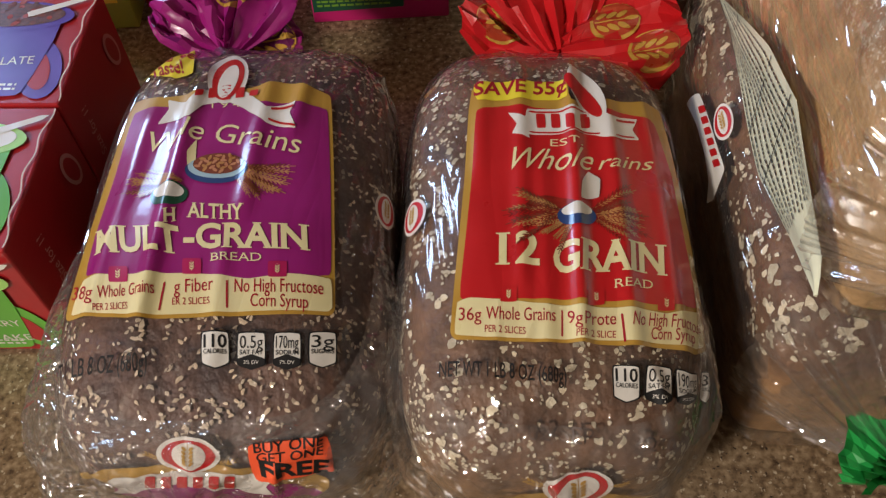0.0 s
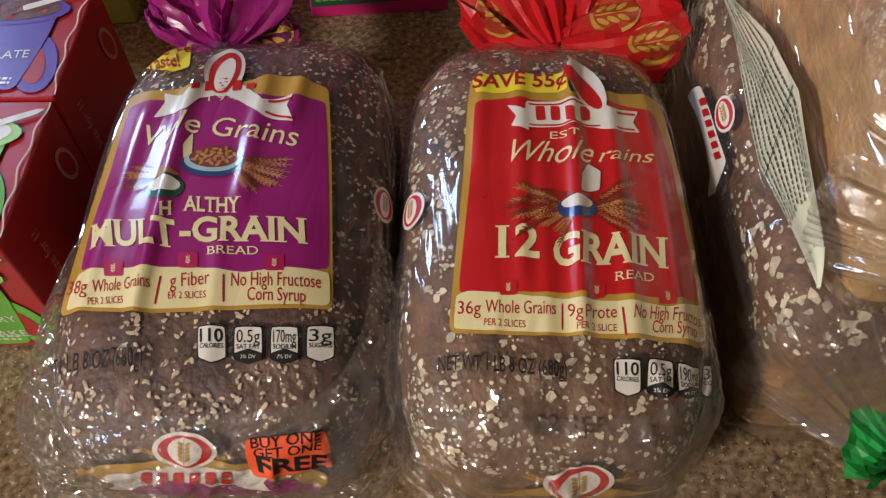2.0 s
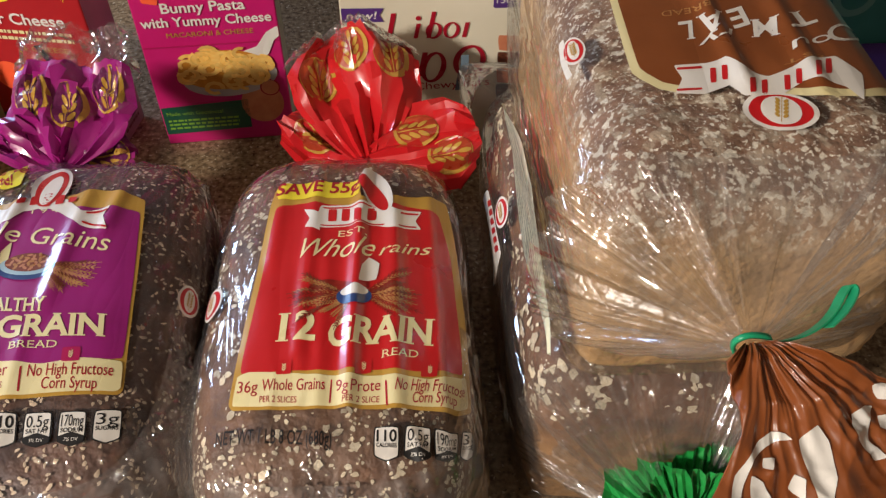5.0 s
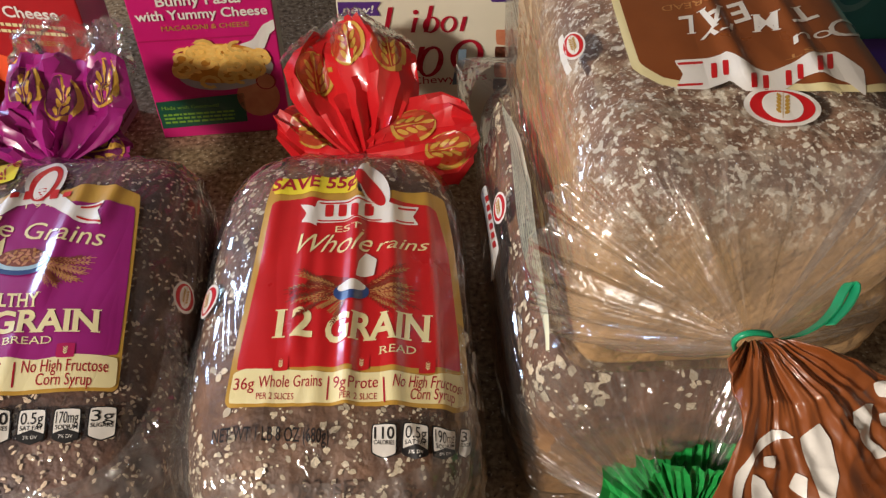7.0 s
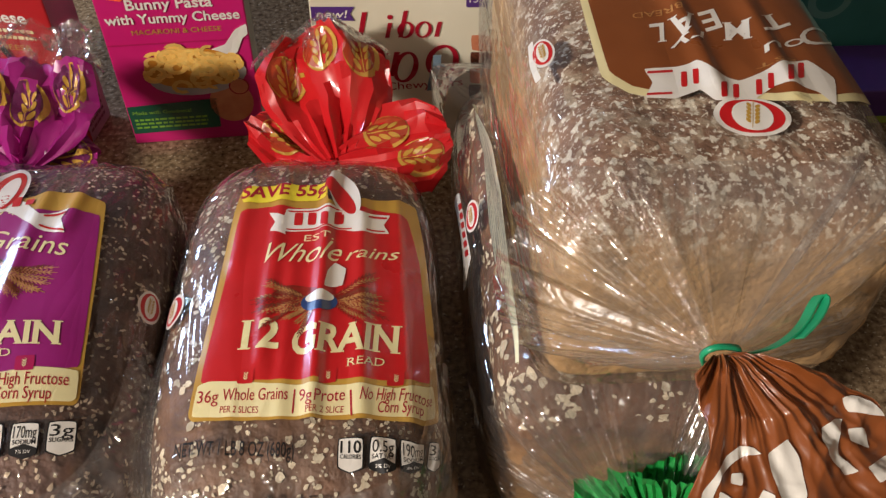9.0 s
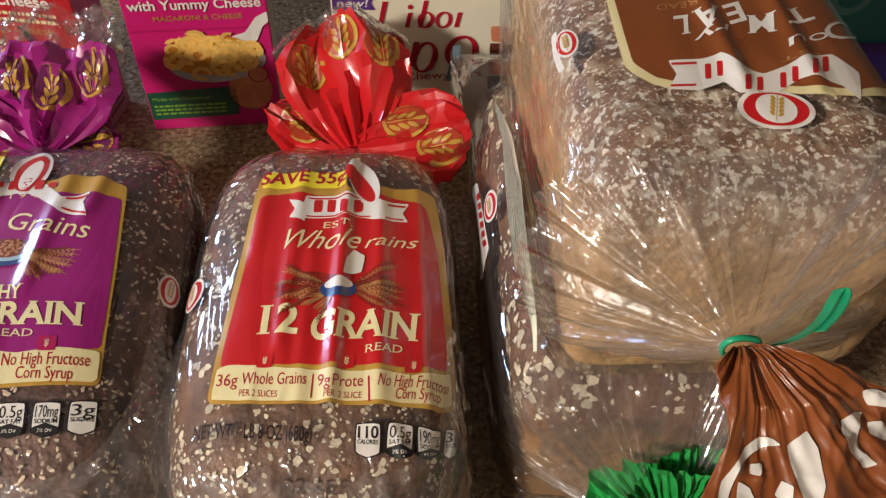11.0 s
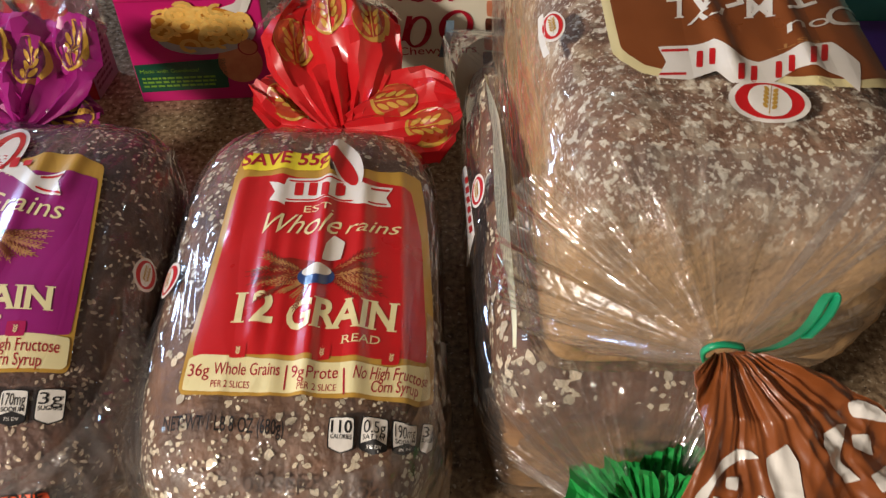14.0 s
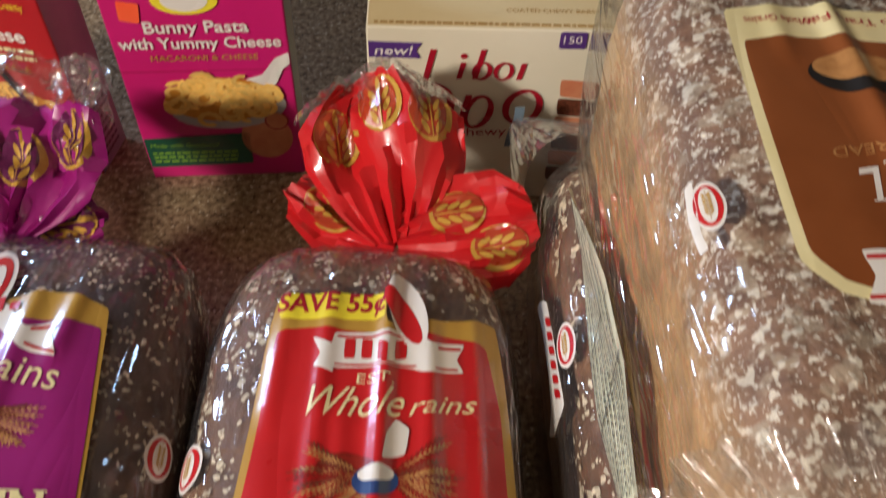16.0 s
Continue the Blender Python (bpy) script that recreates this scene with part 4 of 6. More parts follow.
oval(purple_label, PURPLE, 'flour', -24.7, -3.4, 6.9, 4.0, -8, WHITE_INK, 6)
lettering(purple_label, PURPLE, 'H', -23.4, -20.7, 5.0, 6.8, 22, 13, CREAM_INK, 4, bold=0.03, serif=True)
lettering(purple_label, PURPLE, 'ALTHY', -14.9, -17.0, 25.1, 7.9, -5, -13, CREAM_INK, 4, bold=0.02, serif=True)
lettering(purple_label, PURPLE, 'MULT', -52.9, -30.4, 39.0, 13.2, -7, -21, CREAM_INK, 4, bold=0.03, serif=True)
lettering(purple_label, PURPLE, '-GRAIN', -13.7, -32.7, 51.9, 12.5, -0, -7, CREAM_INK, 4, bold=0.03, serif=True)
lettering(purple_label, PURPLE, 'BREAD', -1.6, -39.3, 20.9, 4.1, -0, -7, CREAM_INK, 4, serif=True)
shape(purple_label, PURPLE, 'claim_icon', [(-43.9, -38.7), (-35.6, -39.8), (-34.0, -47.4), (-42.5, -46.3)], MAGENTA_INK, 4)
wheat(purple_label, PURPLE, -38.6, -45.5, 5.0, 102, 2.0, CREAM_INK, 5, 3)
shape(purple_label, PURPLE, 'claim_icon', [(-13.2, -37.6), (-5.3, -37.8), (-4.3, -45.2), (-12.1, -45.0)], MAGENTA_INK, 4)
wheat(purple_label, PURPLE, -8.4, -43.8, 4.8, 98, 1.8, CREAM_INK, 5, 3)
shape(purple_label, PURPLE, 'claim_icon', [(21.8, -39.3), (29.5, -39.0), (30.1, -46.4), (22.6, -46.7)], MAGENTA_INK, 4)
wheat(purple_label, PURPLE, 26.2, -45.3, 4.7, 95, 1.8, CREAM_INK, 5, 3)
lettering(purple_label, PURPLE, '38g', -60.0, -49.3, 13.2, 6.1, -19, -25, CRIMSON_INK, 4)
lettering(purple_label, PURPLE, 'Whole Grains', -45.7, -53.2, 24.0, 5.9, -2, -10, CRIMSON_INK, 4)
lettering(purple_label, PURPLE, 'PER 2 SLICES', -46.3, -58.5, 14.5, 3.2, -4, -14, CRIMSON_INK, 4)
lettering(purple_label, PURPLE, 'g Fiber', -14.2, -53.6, 15.8, 6.4, 4, -4, CRIMSON_INK, 4)
lettering(purple_label, PURPLE, 'ER 2 SLICES', -14.2, -58.5, 15.1, 3.2, -0, -8, CRIMSON_INK, 4)
lettering(purple_label, PURPLE, 'No High Fructose', 10.0, -53.5, 34.6, 6.3, 1, -4, CRIMSON_INK, 4)
lettering(purple_label, PURPLE, 'Corn Syrup', 16.9, -59.6, 22.3, 5.9, 0, -4, CRIMSON_INK, 4)
shape(purple_label, PURPLE, 'divider', [(-19.0, -48.5), (-18.2, -48.5), (-18.6, -60.8), (-19.4, -60.8)], CRIMSON_INK, 4)
shape(purple_label, PURPLE, 'divider', [(6.2, -48.6), (7.0, -48.5), (8.3, -60.4), (7.5, -60.4)], CRIMSON_INK, 4)
lettering(purple_label, PURPLE, 'PER 1 SLICE SERVING', 24.2, -67.5, 26.5, 2.3, 2, -1, GREY_INK, 1)
nutrition(purple_label, PURPLE, -0.1, -83.8, 11.4, 14.3, -0, -6, '110', 'CALORIES', '')
nutrition(purple_label, PURPLE, 13.5, -84.1, 11.5, 14.3, -0, -4, '0.5g', 'SAT FAT', '3% DV')
nutrition(purple_label, PURPLE, 27.3, -84.1, 11.0, 14.3, 2, -1, '170mg', 'SODIUM', '7% DV')
nutrition(purple_label, PURPLE, 40.5, -83.0, 10.8, 14.0, 8, 6, '3g', 'SUGARS', '')
lettering(purple_label, PURPLE, 'NET WT 1 LB 8 OZ (680g)', -72.0, -84.6, 51.5, 6.9, -0, -2, BLACK_INK, 12, bold=0.01)
lettering(purple_label, PURPLE, '02-SEP', -12.4, -82.7, 10.0, 5.1, 1, -4, FADED_INK, 1)
shape(purple_label, PURPLE, 'end_gold', [(-61.3, -134.0), (-40.5, -129.7), (-6.1, -124.3), (27.1, -130.3), (57.9, -141.6), (57.5, -154.8), (-62.7, -139.4)], GOLD_INK, 1)
shape(purple_label, PURPLE, 'end_panel', [(-50.9, -145.7), (-8.7, -136.7), (30.0, -141.2), (56.6, -152.1), (55.6, -159.6), (-60.3, -158.0)], PURPLE_INK, 2)
shape(purple_label, PURPLE, 'end_ribbon', [(-47.5, -138.0), (-28.5, -133.7), (-7.1, -129.5), (14.8, -132.6), (31.2, -135.1), (27.1, -145.3), (31.7, -154.1), (12.8, -147.5), (-9.8, -140.8), (-35.5, -147.4), (-61.3, -157.4), (-47.6, -146.2)], WHITE_INK, 3, 'white ribbon')
shape(purple_label, PURPLE, 'ribbon_bar', [(-31.3, -144.4), (-26.1, -144.3), (-22.2, -134.5), (-26.7, -134.2)], RED_INK, 5)
shape(purple_label, PURPLE, 'ribbon_bar', [(-23.3, -144.4), (-18.7, -145.1), (-15.1, -134.6), (-19.3, -133.9)], RED_INK, 5)
shape(purple_label, PURPLE, 'ribbon_bar', [(-16.1, -145.4), (-9.8, -142.6), (-7.3, -133.0), (-12.5, -134.6)], RED_INK, 5)
shape(purple_label, PURPLE, 'ribbon_bar', [(-6.8, -141.8), (-2.5, -143.3), (-0.3, -133.3), (-4.5, -132.4)], RED_INK, 5)
shape(purple_label, PURPLE, 'ribbon_bar', [(0.6, -142.3), (5.5, -142.1), (6.8, -133.2), (2.0, -134.0)], RED_INK, 5)
shape(purple_label, PURPLE, 'ribbon_bar', [(7.5, -144.4), (12.0, -146.2), (13.7, -134.0), (9.3, -133.1)], RED_INK, 5)
oval(purple_label, PURPLE, 'logo_backing', -5.0, -119.9, 13.4, 10.9, 1, WHITE_INK, 4)
oval(purple_label, PURPLE, 'logo_ring', -5.0, -119.9, 11.1, 9.0, -2, RED_INK, 5)
oval(purple_label, PURPLE, 'logo_middle', -5.0, -119.9, 7.0, 7.7, 0, WHITE_INK, 6)
wheat(purple_label, PURPLE, -5.8, -127.0, 13.8, 85, 5.5, GOLD_INK, 7, 5)
wheat(purple_label, PURPLE, -17.5, -122.0, 7.6, 148, 2.8, GOLD_INK, 4, 4)
wheat(purple_label, PURPLE, 6.2, -126.2, 10.1, 27, 2.9, GOLD_INK, 4, 4)
oval(purple_label, PURPLE, 'logo_backing', 69.1, -0.4, 6.7, 9.8, 0, WHITE_INK, 1)
oval(purple_label, PURPLE, 'logo_ring', 69.1, -0.4, 5.6, 8.2, 0, RED_INK, 2)
oval(purple_label, PURPLE, 'logo_middle', 69.1, -0.4, 3.4, 7.1, 0, WHITE_INK, 3)
wheat(purple_label, PURPLE, 69.1, -6.2, 11.5, 90, 3.9, GOLD_INK, 4, 5)
purple_sticker = shape(purple_bread, PURPLE, 'price_sticker', [(18.5, -113.4), (50.7, -110.4), (59.0, -135.7), (22.5, -138.5)], ORANGE_INK, 7, 'neon orange price sticker')
lettering(purple_sticker, PURPLE, 'BUY ONE', 21.9, -118.4, 27.5, 6.1, 6, -1, BLACK_INK, 8, bold=0.01)
lettering(purple_sticker, PURPLE, 'GET ONE', 23.2, -123.8, 27.1, 5.5, 5, -1, BLACK_INK, 8, bold=0.01)
lettering(purple_sticker, PURPLE, 'FREE', 25.4, -133.1, 30.2, 10.6, -5, -14, BLACK_INK, 8, bold=0.03)
# brown label
oat_label = shape(oat_bread, OAT, 'label', [(-35.0, 58.0), (-36.5, 10.0), (-38.5, -54.0), (-30.0, -64.0), (-20.0, -67.0), (-10.0, -63.0), (2.0, -63.0), (16.0, -69.0), (30.0, -71.0), (48.0, -70.0), (69.0, -62.0), (68.0, -20.0), (67.0, 20.0), (66.5, 58.0), (30.0, 56.0), (-10.0, 59.0)], CREAM_INK, 1, 'printed brown label with cream border')
shape(oat_label, OAT, 'label_panel', [(-32.0, 40.0), (-33.5, 5.0), (-35.0, -51.0), (-28.0, -60.0), (-20.0, -63.0), (-10.0, -59.0), (2.0, -59.0), (16.0, -65.0), (30.0, -67.0), (48.0, -66.0), (66.0, -57.0), (65.0, -20.0), (64.0, 20.0), (63.5, 40.0), (30.0, 38.0), (-10.0, 41.0)], BROWN_INK, 2, 'brown label panel')
for at in (-26.0, -12.0, 2.0, 16.0):
    nutrition(oat_label, OAT, at + 11.0, 79.0, 11.0, 14.0, 180, 0, '', '', '')
lettering(oat_label, OAT, 'No Trans Fat', 26.0, 52.0, 34.0, 4.0, 180, 0, CRIMSON_INK, 3)
lettering(oat_label, OAT, 'Whole Grains', -5.0, 52.0, 24.0, 4.0, 180, 0, CRIMSON_INK, 3)
oval(oat_label, OAT, 'bowl_picture', 2.0, 22.0, 17.0, 10.0, 0, BLACK_INK, 3)
oval(oat_label, OAT, 'bowl_filling', 2.0, 25.0, 15.0, 7.0, 0, TAN_INK, 4)
oval(oat_label, OAT, 'cup_picture', 20.0, 8.0, 11.0, 8.0, 0, SKY_INK, 3)
lettering(oat_label, OAT, 'L', -5.7, -19.5, 7.1, 12.9, -170, 22, WHITE_INK, 4, bold=0.02, serif=True)
lettering(oat_label, OAT, 'A', 7.1, -14.7, 12.2, 13.9, -164, 25, WHITE_INK, 4, bold=0.02, serif=True)
lettering(oat_label, OAT, 'E', 17.0, -9.7, 8.7, 12.9, -156, 25, WHITE_INK, 4, bold=0.02, serif=True)
lettering(oat_label, OAT, 'M', 29.1, -19.5, 11.9, 12.6, -175, 19, WHITE_INK, 4, bold=0.02, serif=True)
lettering(oat_label, OAT, 'T', 45.3, -10.0, 18.3, 9.3, -147, 25, WHITE_INK, 4, bold=0.02, serif=True)
lettering(oat_label, OAT, 'O', 68.8, -8.5, 29.4, 10.6, -143, 25, WHITE_INK, 4, serif=True)
lettering(oat_label, OAT, 'BREAD', 3.2, -8.6, 21.2, 4.3, -171, 17, TAN_INK, 4)
lettering(oat_label, OAT, 'ou', 48.2, -28.7, 22.8, 6.3, -153, 25, WHITE_INK, 5, slope=0.35)
lettering(oat_label, OAT, 'ry', 7.8, -27.5, 14.7, 7.9, -162, 25, WHITE_INK, 5, slope=0.35)
lettering(oat_label, OAT, 'EST', 38.8, -45.7, 17.5, 2.4, -167, 25, TAN_INK, 4)
shape(oat_label, OAT, 'ribbon', [(-21.8, -50.1), (-8.8, -49.5), (-0.9, -47.1), (2.9, -54.1), (12.7, -59.1), (28.4, -51.2), (44.1, -44.9), (51.4, -55.4), (44.8, -73.5), (40.9, -65.6), (32.1, -62.3), (25.0, -62.5), (13.6, -70.5), (0.2, -70.6), (-3.5, -63.3), (-13.6, -68.2), (-25.0, -67.1), (-20.1, -58.7)], WHITE_INK, 4, 'white ribbon')
shape(oat_label, OAT, 'ribbon_bar', [(-8.1, -52.8), (-5.8, -52.7), (-7.9, -61.6), (-10.2, -61.8)], RED_INK, 5)
shape(oat_label, OAT, 'ribbon_bar', [(-3.4, -51.6), (-1.5, -52.5), (-3.3, -60.5), (-5.3, -60.2)], RED_INK, 5)
shape(oat_label, OAT, 'ribbon_bar', [(4.0, -62.2), (7.2, -60.2), (4.9, -68.9), (2.5, -69.3)], RED_INK, 5)
shape(oat_label, OAT, 'ribbon_bar', [(9.4, -61.1), (11.8, -60.8), (9.4, -69.3), (7.0, -69.8)], RED_INK, 5)
shape(oat_label, OAT, 'ribbon_bar', [(19.0, -58.4), (21.3, -58.3), (18.8, -67.0), (16.5, -67.1)], RED_INK, 5)
shape(oat_label, OAT, 'ribbon_bar', [(24.5, -55.2), (26.4, -55.8), (24.2, -63.9), (22.0, -63.8)], RED_INK, 5)
shape(oat_label, OAT, 'ribbon_bar', [(32.5, -52.4), (36.4, -49.7), (31.9, -61.4), (29.6, -61.6)], RED_INK, 5)
shape(oat_label, OAT, 'ribbon_bar', [(38.8, -48.1), (41.5, -47.4), (37.9, -57.6), (34.5, -59.4)], RED_INK, 5)
shape(oat_label, OAT, 'ribbon_edge', [(-20.7, -51.9), (-10.8, -51.4), (-11.2, -52.9), (-21.1, -53.4)], RED_INK, 5)
shape(oat_label, OAT, 'ribbon_edge', [(-23.8, -64.7), (-14.1, -64.4), (-14.5, -65.7), (-24.1, -66.0)], RED_INK, 5)
oval(oat_label, OAT, 'logo_backing', 11.7, -78.2, 14.0, 9.7, -3, WHITE_INK, 5)
oval(oat_label, OAT, 'logo_ring', 11.7, -78.2, 11.8, 8.3, -3, RED_INK, 6)
oval(oat_label, OAT, 'logo_middle', 11.7, -78.2, 7.4, 7.3, -3, WHITE_INK, 7)
wheat(oat_label, OAT, 9.9, -84.3, 13.3, 73, 5.9, GOLD_INK, 8, 5)
wheat(oat_label, OAT, 28.9, -68.0, 8.9, -28, 3.1, CREAM_INK, 5, 5)
oval(oat_label, OAT, 'logo_backing', -57.5, -30.5, 5.5, 9.1, 0, WHITE_INK, 1)
oval(oat_label, OAT, 'logo_ring', -57.5, -30.5, 4.6, 7.6, 0, RED_INK, 2)
oval(oat_label, OAT, 'logo_middle', -57.5, -30.5, 2.8, 6.5, 0, WHITE_INK, 3)
wheat(oat_label, OAT, -57.5, -35.8, 10.6, 90, 3.2, GOLD_INK, 4, 5)
shape(oat_label, OAT, 'side_ribbon', [(-63.1, -21.1), (-60.4, -19.6), (-61.6, -39.1), (-60.6, -45.2), (-63.5, -46.1), (-64.3, -33.5)], WHITE_INK, 2)
# side print of the lower loaf
green_label = shape(green_bread, GREEN, 'side_ribbon', [(-91.6, 59.4), (-79.8, 41.2), (-76.8, 14.3), (-75.6, -3.8), (-73.6, -23.1), (-87.1, -34.3), (-91.8, -29.8), (-87.4, -18.6), (-86.3, 2.6), (-87.7, 29.3)], WHITE_INK, 1, 'white printed side ribbon')
shape(green_label, GREEN, 'ribbon_bar', [(-83.6, 35.9), (-78.3, 29.2), (-77.8, 23.0), (-83.0, 29.0)], RED_INK, 2)
shape(green_label, GREEN, 'ribbon_bar', [(-83.2, 26.1), (-78.0, 20.2), (-77.4, 14.2), (-82.6, 19.5)], RED_INK, 2)
shape(green_label, GREEN, 'ribbon_bar', [(-82.8, 16.6), (-77.7, 11.4), (-77.1, 5.7), (-82.2, 10.2)], RED_INK, 2)
shape(green_label, GREEN, 'ribbon_bar', [(-82.5, 7.4), (-77.4, 2.9), (-76.8, -2.6), (-81.9, 1.2)], RED_INK, 2)
shape(green_label, GREEN, 'ribbon_bar', [(-82.1, -1.6), (-77.0, -5.3), (-76.5, -10.7), (-81.5, -7.5)], RED_INK, 2)
shape(green_label, GREEN, 'ribbon_bar', [(-81.7, -10.2), (-76.7, -13.4), (-76.2, -18.6), (-81.2, -15.9)], RED_INK, 2)
oval(green_label, GREEN, 'logo_backing', -67.7, 5.2, 7.4, 11.4, 0, WHITE_INK, 1)
oval(green_label, GREEN, 'logo_ring', -67.7, 5.2, 6.2, 9.5, 0, RED_INK, 2)
oval(green_label, GREEN, 'logo_middle', -67.7, 5.2, 3.7, 8.2, 0, WHITE_INK, 3)
wheat(green_label, GREEN, -67.7, -1.5, 13.3, 90, 4.3, GOLD_INK, 4, 5)

DARK_GREY_INK = shader("dark_grey_print", [(0.03, 0.03, 0.028), (0.06, 0.058, 0.05)], 90, rough=0.5)
RUST_INK = shader("rust_print", [(0.34, 0.03, 0.012), (0.46, 0.06, 0.02)], 200, **PRINT)
PURPLE_DARK_INK = shader("dark_purple_print", [(0.10, 0.008, 0.06), (0.15, 0.015, 0.09)], 200, **PRINT)
GREEN_TIE = shader("green_tie_plastic", [(0.01, 0.30, 0.13), (0.02, 0.38, 0.18)], 80, rough=0.35, bump=0.1)
BLUE_GREY = shader("blue_grey_plastic", [(0.09, 0.13, 0.17), (0.13, 0.18, 0.22)], 80, rough=0.35)
CREAM_PAPER = shader("pale_strip_print", [(0.76, 0.77, 0.56), (0.82, 0.82, 0.62)], 60, **PRINT)
CARD_PINK = shader("pink_carton", [(0.55, 0.01, 0.14), (0.63, 0.015, 0.18)], 20, 0.38, coat=0.2, bump=0.04)
CARD_RED = shader("red_carton", [(0.38, 0.012, 0.016), (0.46, 0.018, 0.022)], 20, 0.38, coat=0.2, bump=0.04)
CARD_WHITE = shader("cream_carton", [(0.72, 0.66, 0.50), (0.78, 0.72, 0.57)], 20, 0.45, coat=0.1, bump=0.04)
CREAM_CARD = shader("yellow_cream_carton", [(0.70, 0.56, 0.30), (0.78, 0.64, 0.38)], 20, 0.45, bump=0.04)
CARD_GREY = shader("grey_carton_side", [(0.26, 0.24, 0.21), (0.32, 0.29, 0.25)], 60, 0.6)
CARD_LIME = shader("lime_carton", [(0.33, 0.42, 0.05), (0.40, 0.50, 0.08)], 20, 0.4)
CARD_TEAL = shader("teal_carton", [(0.03, 0.17, 0.16), (0.05, 0.24, 0.22)], 30, 0.5)
TEAL_PALE = shader("pale_teal_print", [(0.12, 0.30, 0.28), (0.16, 0.36, 0.33)], 30, 0.5)
PASTA = shader("pasta_print", [(0.96, 0.52, 0.10), (1.0, 0.66, 0.20)], 300, 0.4, island=0.25)
PASTA_DARK = shader("pasta_shade_print", [(0.54, 0.19, 0.016), (0.68, 0.28, 0.035)], 200, 0.4)
LIME_INK = shader("lime_print", [(0.20, 0.40, 0.04), (0.26, 0.48, 0.06)], 60, 0.4)
SALMON_INK = shader("salmon_print", [(0.55, 0.16, 0.08), (0.66, 0.26, 0.13)], 120, 0.4)
SILVER_INK = shader("silver_print", [(0.38, 0.34, 0.33), (0.55, 0.50, 0.48)], 60, 0.35)
VIOLET_INK = shader("violet_print", [(0.07, 0.025, 0.16), (0.10, 0.035, 0.22)], 60, 0.4)
CHOCOLATE_INK = shader("chocolate_print", [(0.06, 0.015, 0.008), (0.20, 0.06, 0.03)], 500, 0.4, detail=8)
FADED_GOLD = shader("dull_gold_print", [(0.40, 0.22, 0.06), (0.48, 0.28, 0.08)], 60, 0.5)
MUG_GREEN = shader("green_mug_print", [(0.10, 0.38, 0.03), (0.16, 0.50, 0.06)], 30, 0.35, coat=0.2)
MUG_PURPLE = shader("violet_mug_print", [(0.10, 0.05, 0.34), (0.16, 0.09, 0.46)], 30, 0.35, coat=0.2)
MUG_RIM = shader("mug_rim_print", [(0.35, 0.66, 0.14), (0.45, 0.74, 0.22)], 30, 0.35)
ROSE_INK = shader("rose_print", [(0.58, 0.26, 0.24), (0.68, 0.34, 0.31)], 60, 0.5)
TEAR_WHITE = shader("torn_card", [(0.60, 0.52, 0.45), (0.75, 0.68, 0.6)], 300, 0.8)


def flat_line(points, width):
    """A thin flat line through points on a level face."""
    bm = bmesh.new()
    rows = [(bm.verts.new(p - Vector((width / 2, 0, 0))), bm.verts.new(p + Vector((width / 2, 0, 0)))) for p in points]
    for a, b in zip(rows, rows[1:]):
        bm.faces.new((a[0], a[1], b[1], b[0]))
    return bm


# ---- gathered necks, tails, ties and flaps ----
def rim_of(cx, y, cz, rx, rz):
    def rim(w):
        c, s = math.cos(w), math.sin(w)
        return (cx + rx * math.copysign(abs(c) ** 0.55, c), y, cz + rz * math.copysign(abs(s) ** 0.55, s))
    return rim


def ribbon(name, points, across, width, material, parent, label="", thick=0.0006):
    """A thin flat strip along a smooth line of points."""
    bm = bmesh.new()
    pts = [Vector(p) for p in points]
    for _ in range(3):
        pts = [pts[0]] + [q for a, b in zip(pts, pts[1:]) for q in (a.lerp(b, 0.25), a.lerp(b, 0.75))] + [pts[-1]]
    across = Vector(across).normalized()
    rows = []
    for i, p in enumerate(pts):
        t = (pts[min(i + 1, len(pts) - 1)] - pts[max(i - 1, 0)]).normalized()
        n = t.cross(across).normalized() * thick / 2
        s = across * width / 2
        rows.append([bm.verts.new(p + q) for q in (-s - n, s - n, s + n, -s + n)])
    for a, b in zip(rows, rows[1:]):
        for k in range(4):
            bm.faces.new((a[k], a[(k + 1) % 4], b[(k + 1) % 4], b[k]))
    bm.faces.new(rows[0][::-1])
    bm.faces.new(rows[-1])
    bmesh.ops.recalc_face_normals(bm, faces=bm.faces[:])
    return part_bm(name, bm, material, parent, label)


def collar(name, at, axis, radius, width, material, parent, label=""):
    """A flat band wound round a neck."""
    axis = Vector(axis).normalized()
    u = axis.orthogonal().normalized()
    v = axis.cross(u)
    verts, faces, n = [], [], 36
    for i in range(n):
        w = 2 * math.pi * i / n
        r = radius * (1 + 0.10 * math.sin(3 * w))
        d = u * math.cos(w) + v * math.sin(w)
        for q in (d * r - axis * width / 2, d * (r + 0.0012) - axis * width / 2, d * (r + 0.0012) + axis * width / 2, d * r + axis * width / 2):
            verts.append(Vector(at) + q + axis * 0.0010 * math.sin(w))
    for i in range(n):
        for k in range(4):
            a, b = 4 * i, 4 * ((i + 1) % n)
            faces.append((a + k, a + (k + 1) % 4, b + (k + 1) % 4, b + k))
    return part(name, mesh_of(name, verts, faces, material), parent, label)


BROWN_TAIL = dict(neck=(0.1946, 0.139, 0.179), lie=(0.0, -0.94, -0.34), seed=11.0)


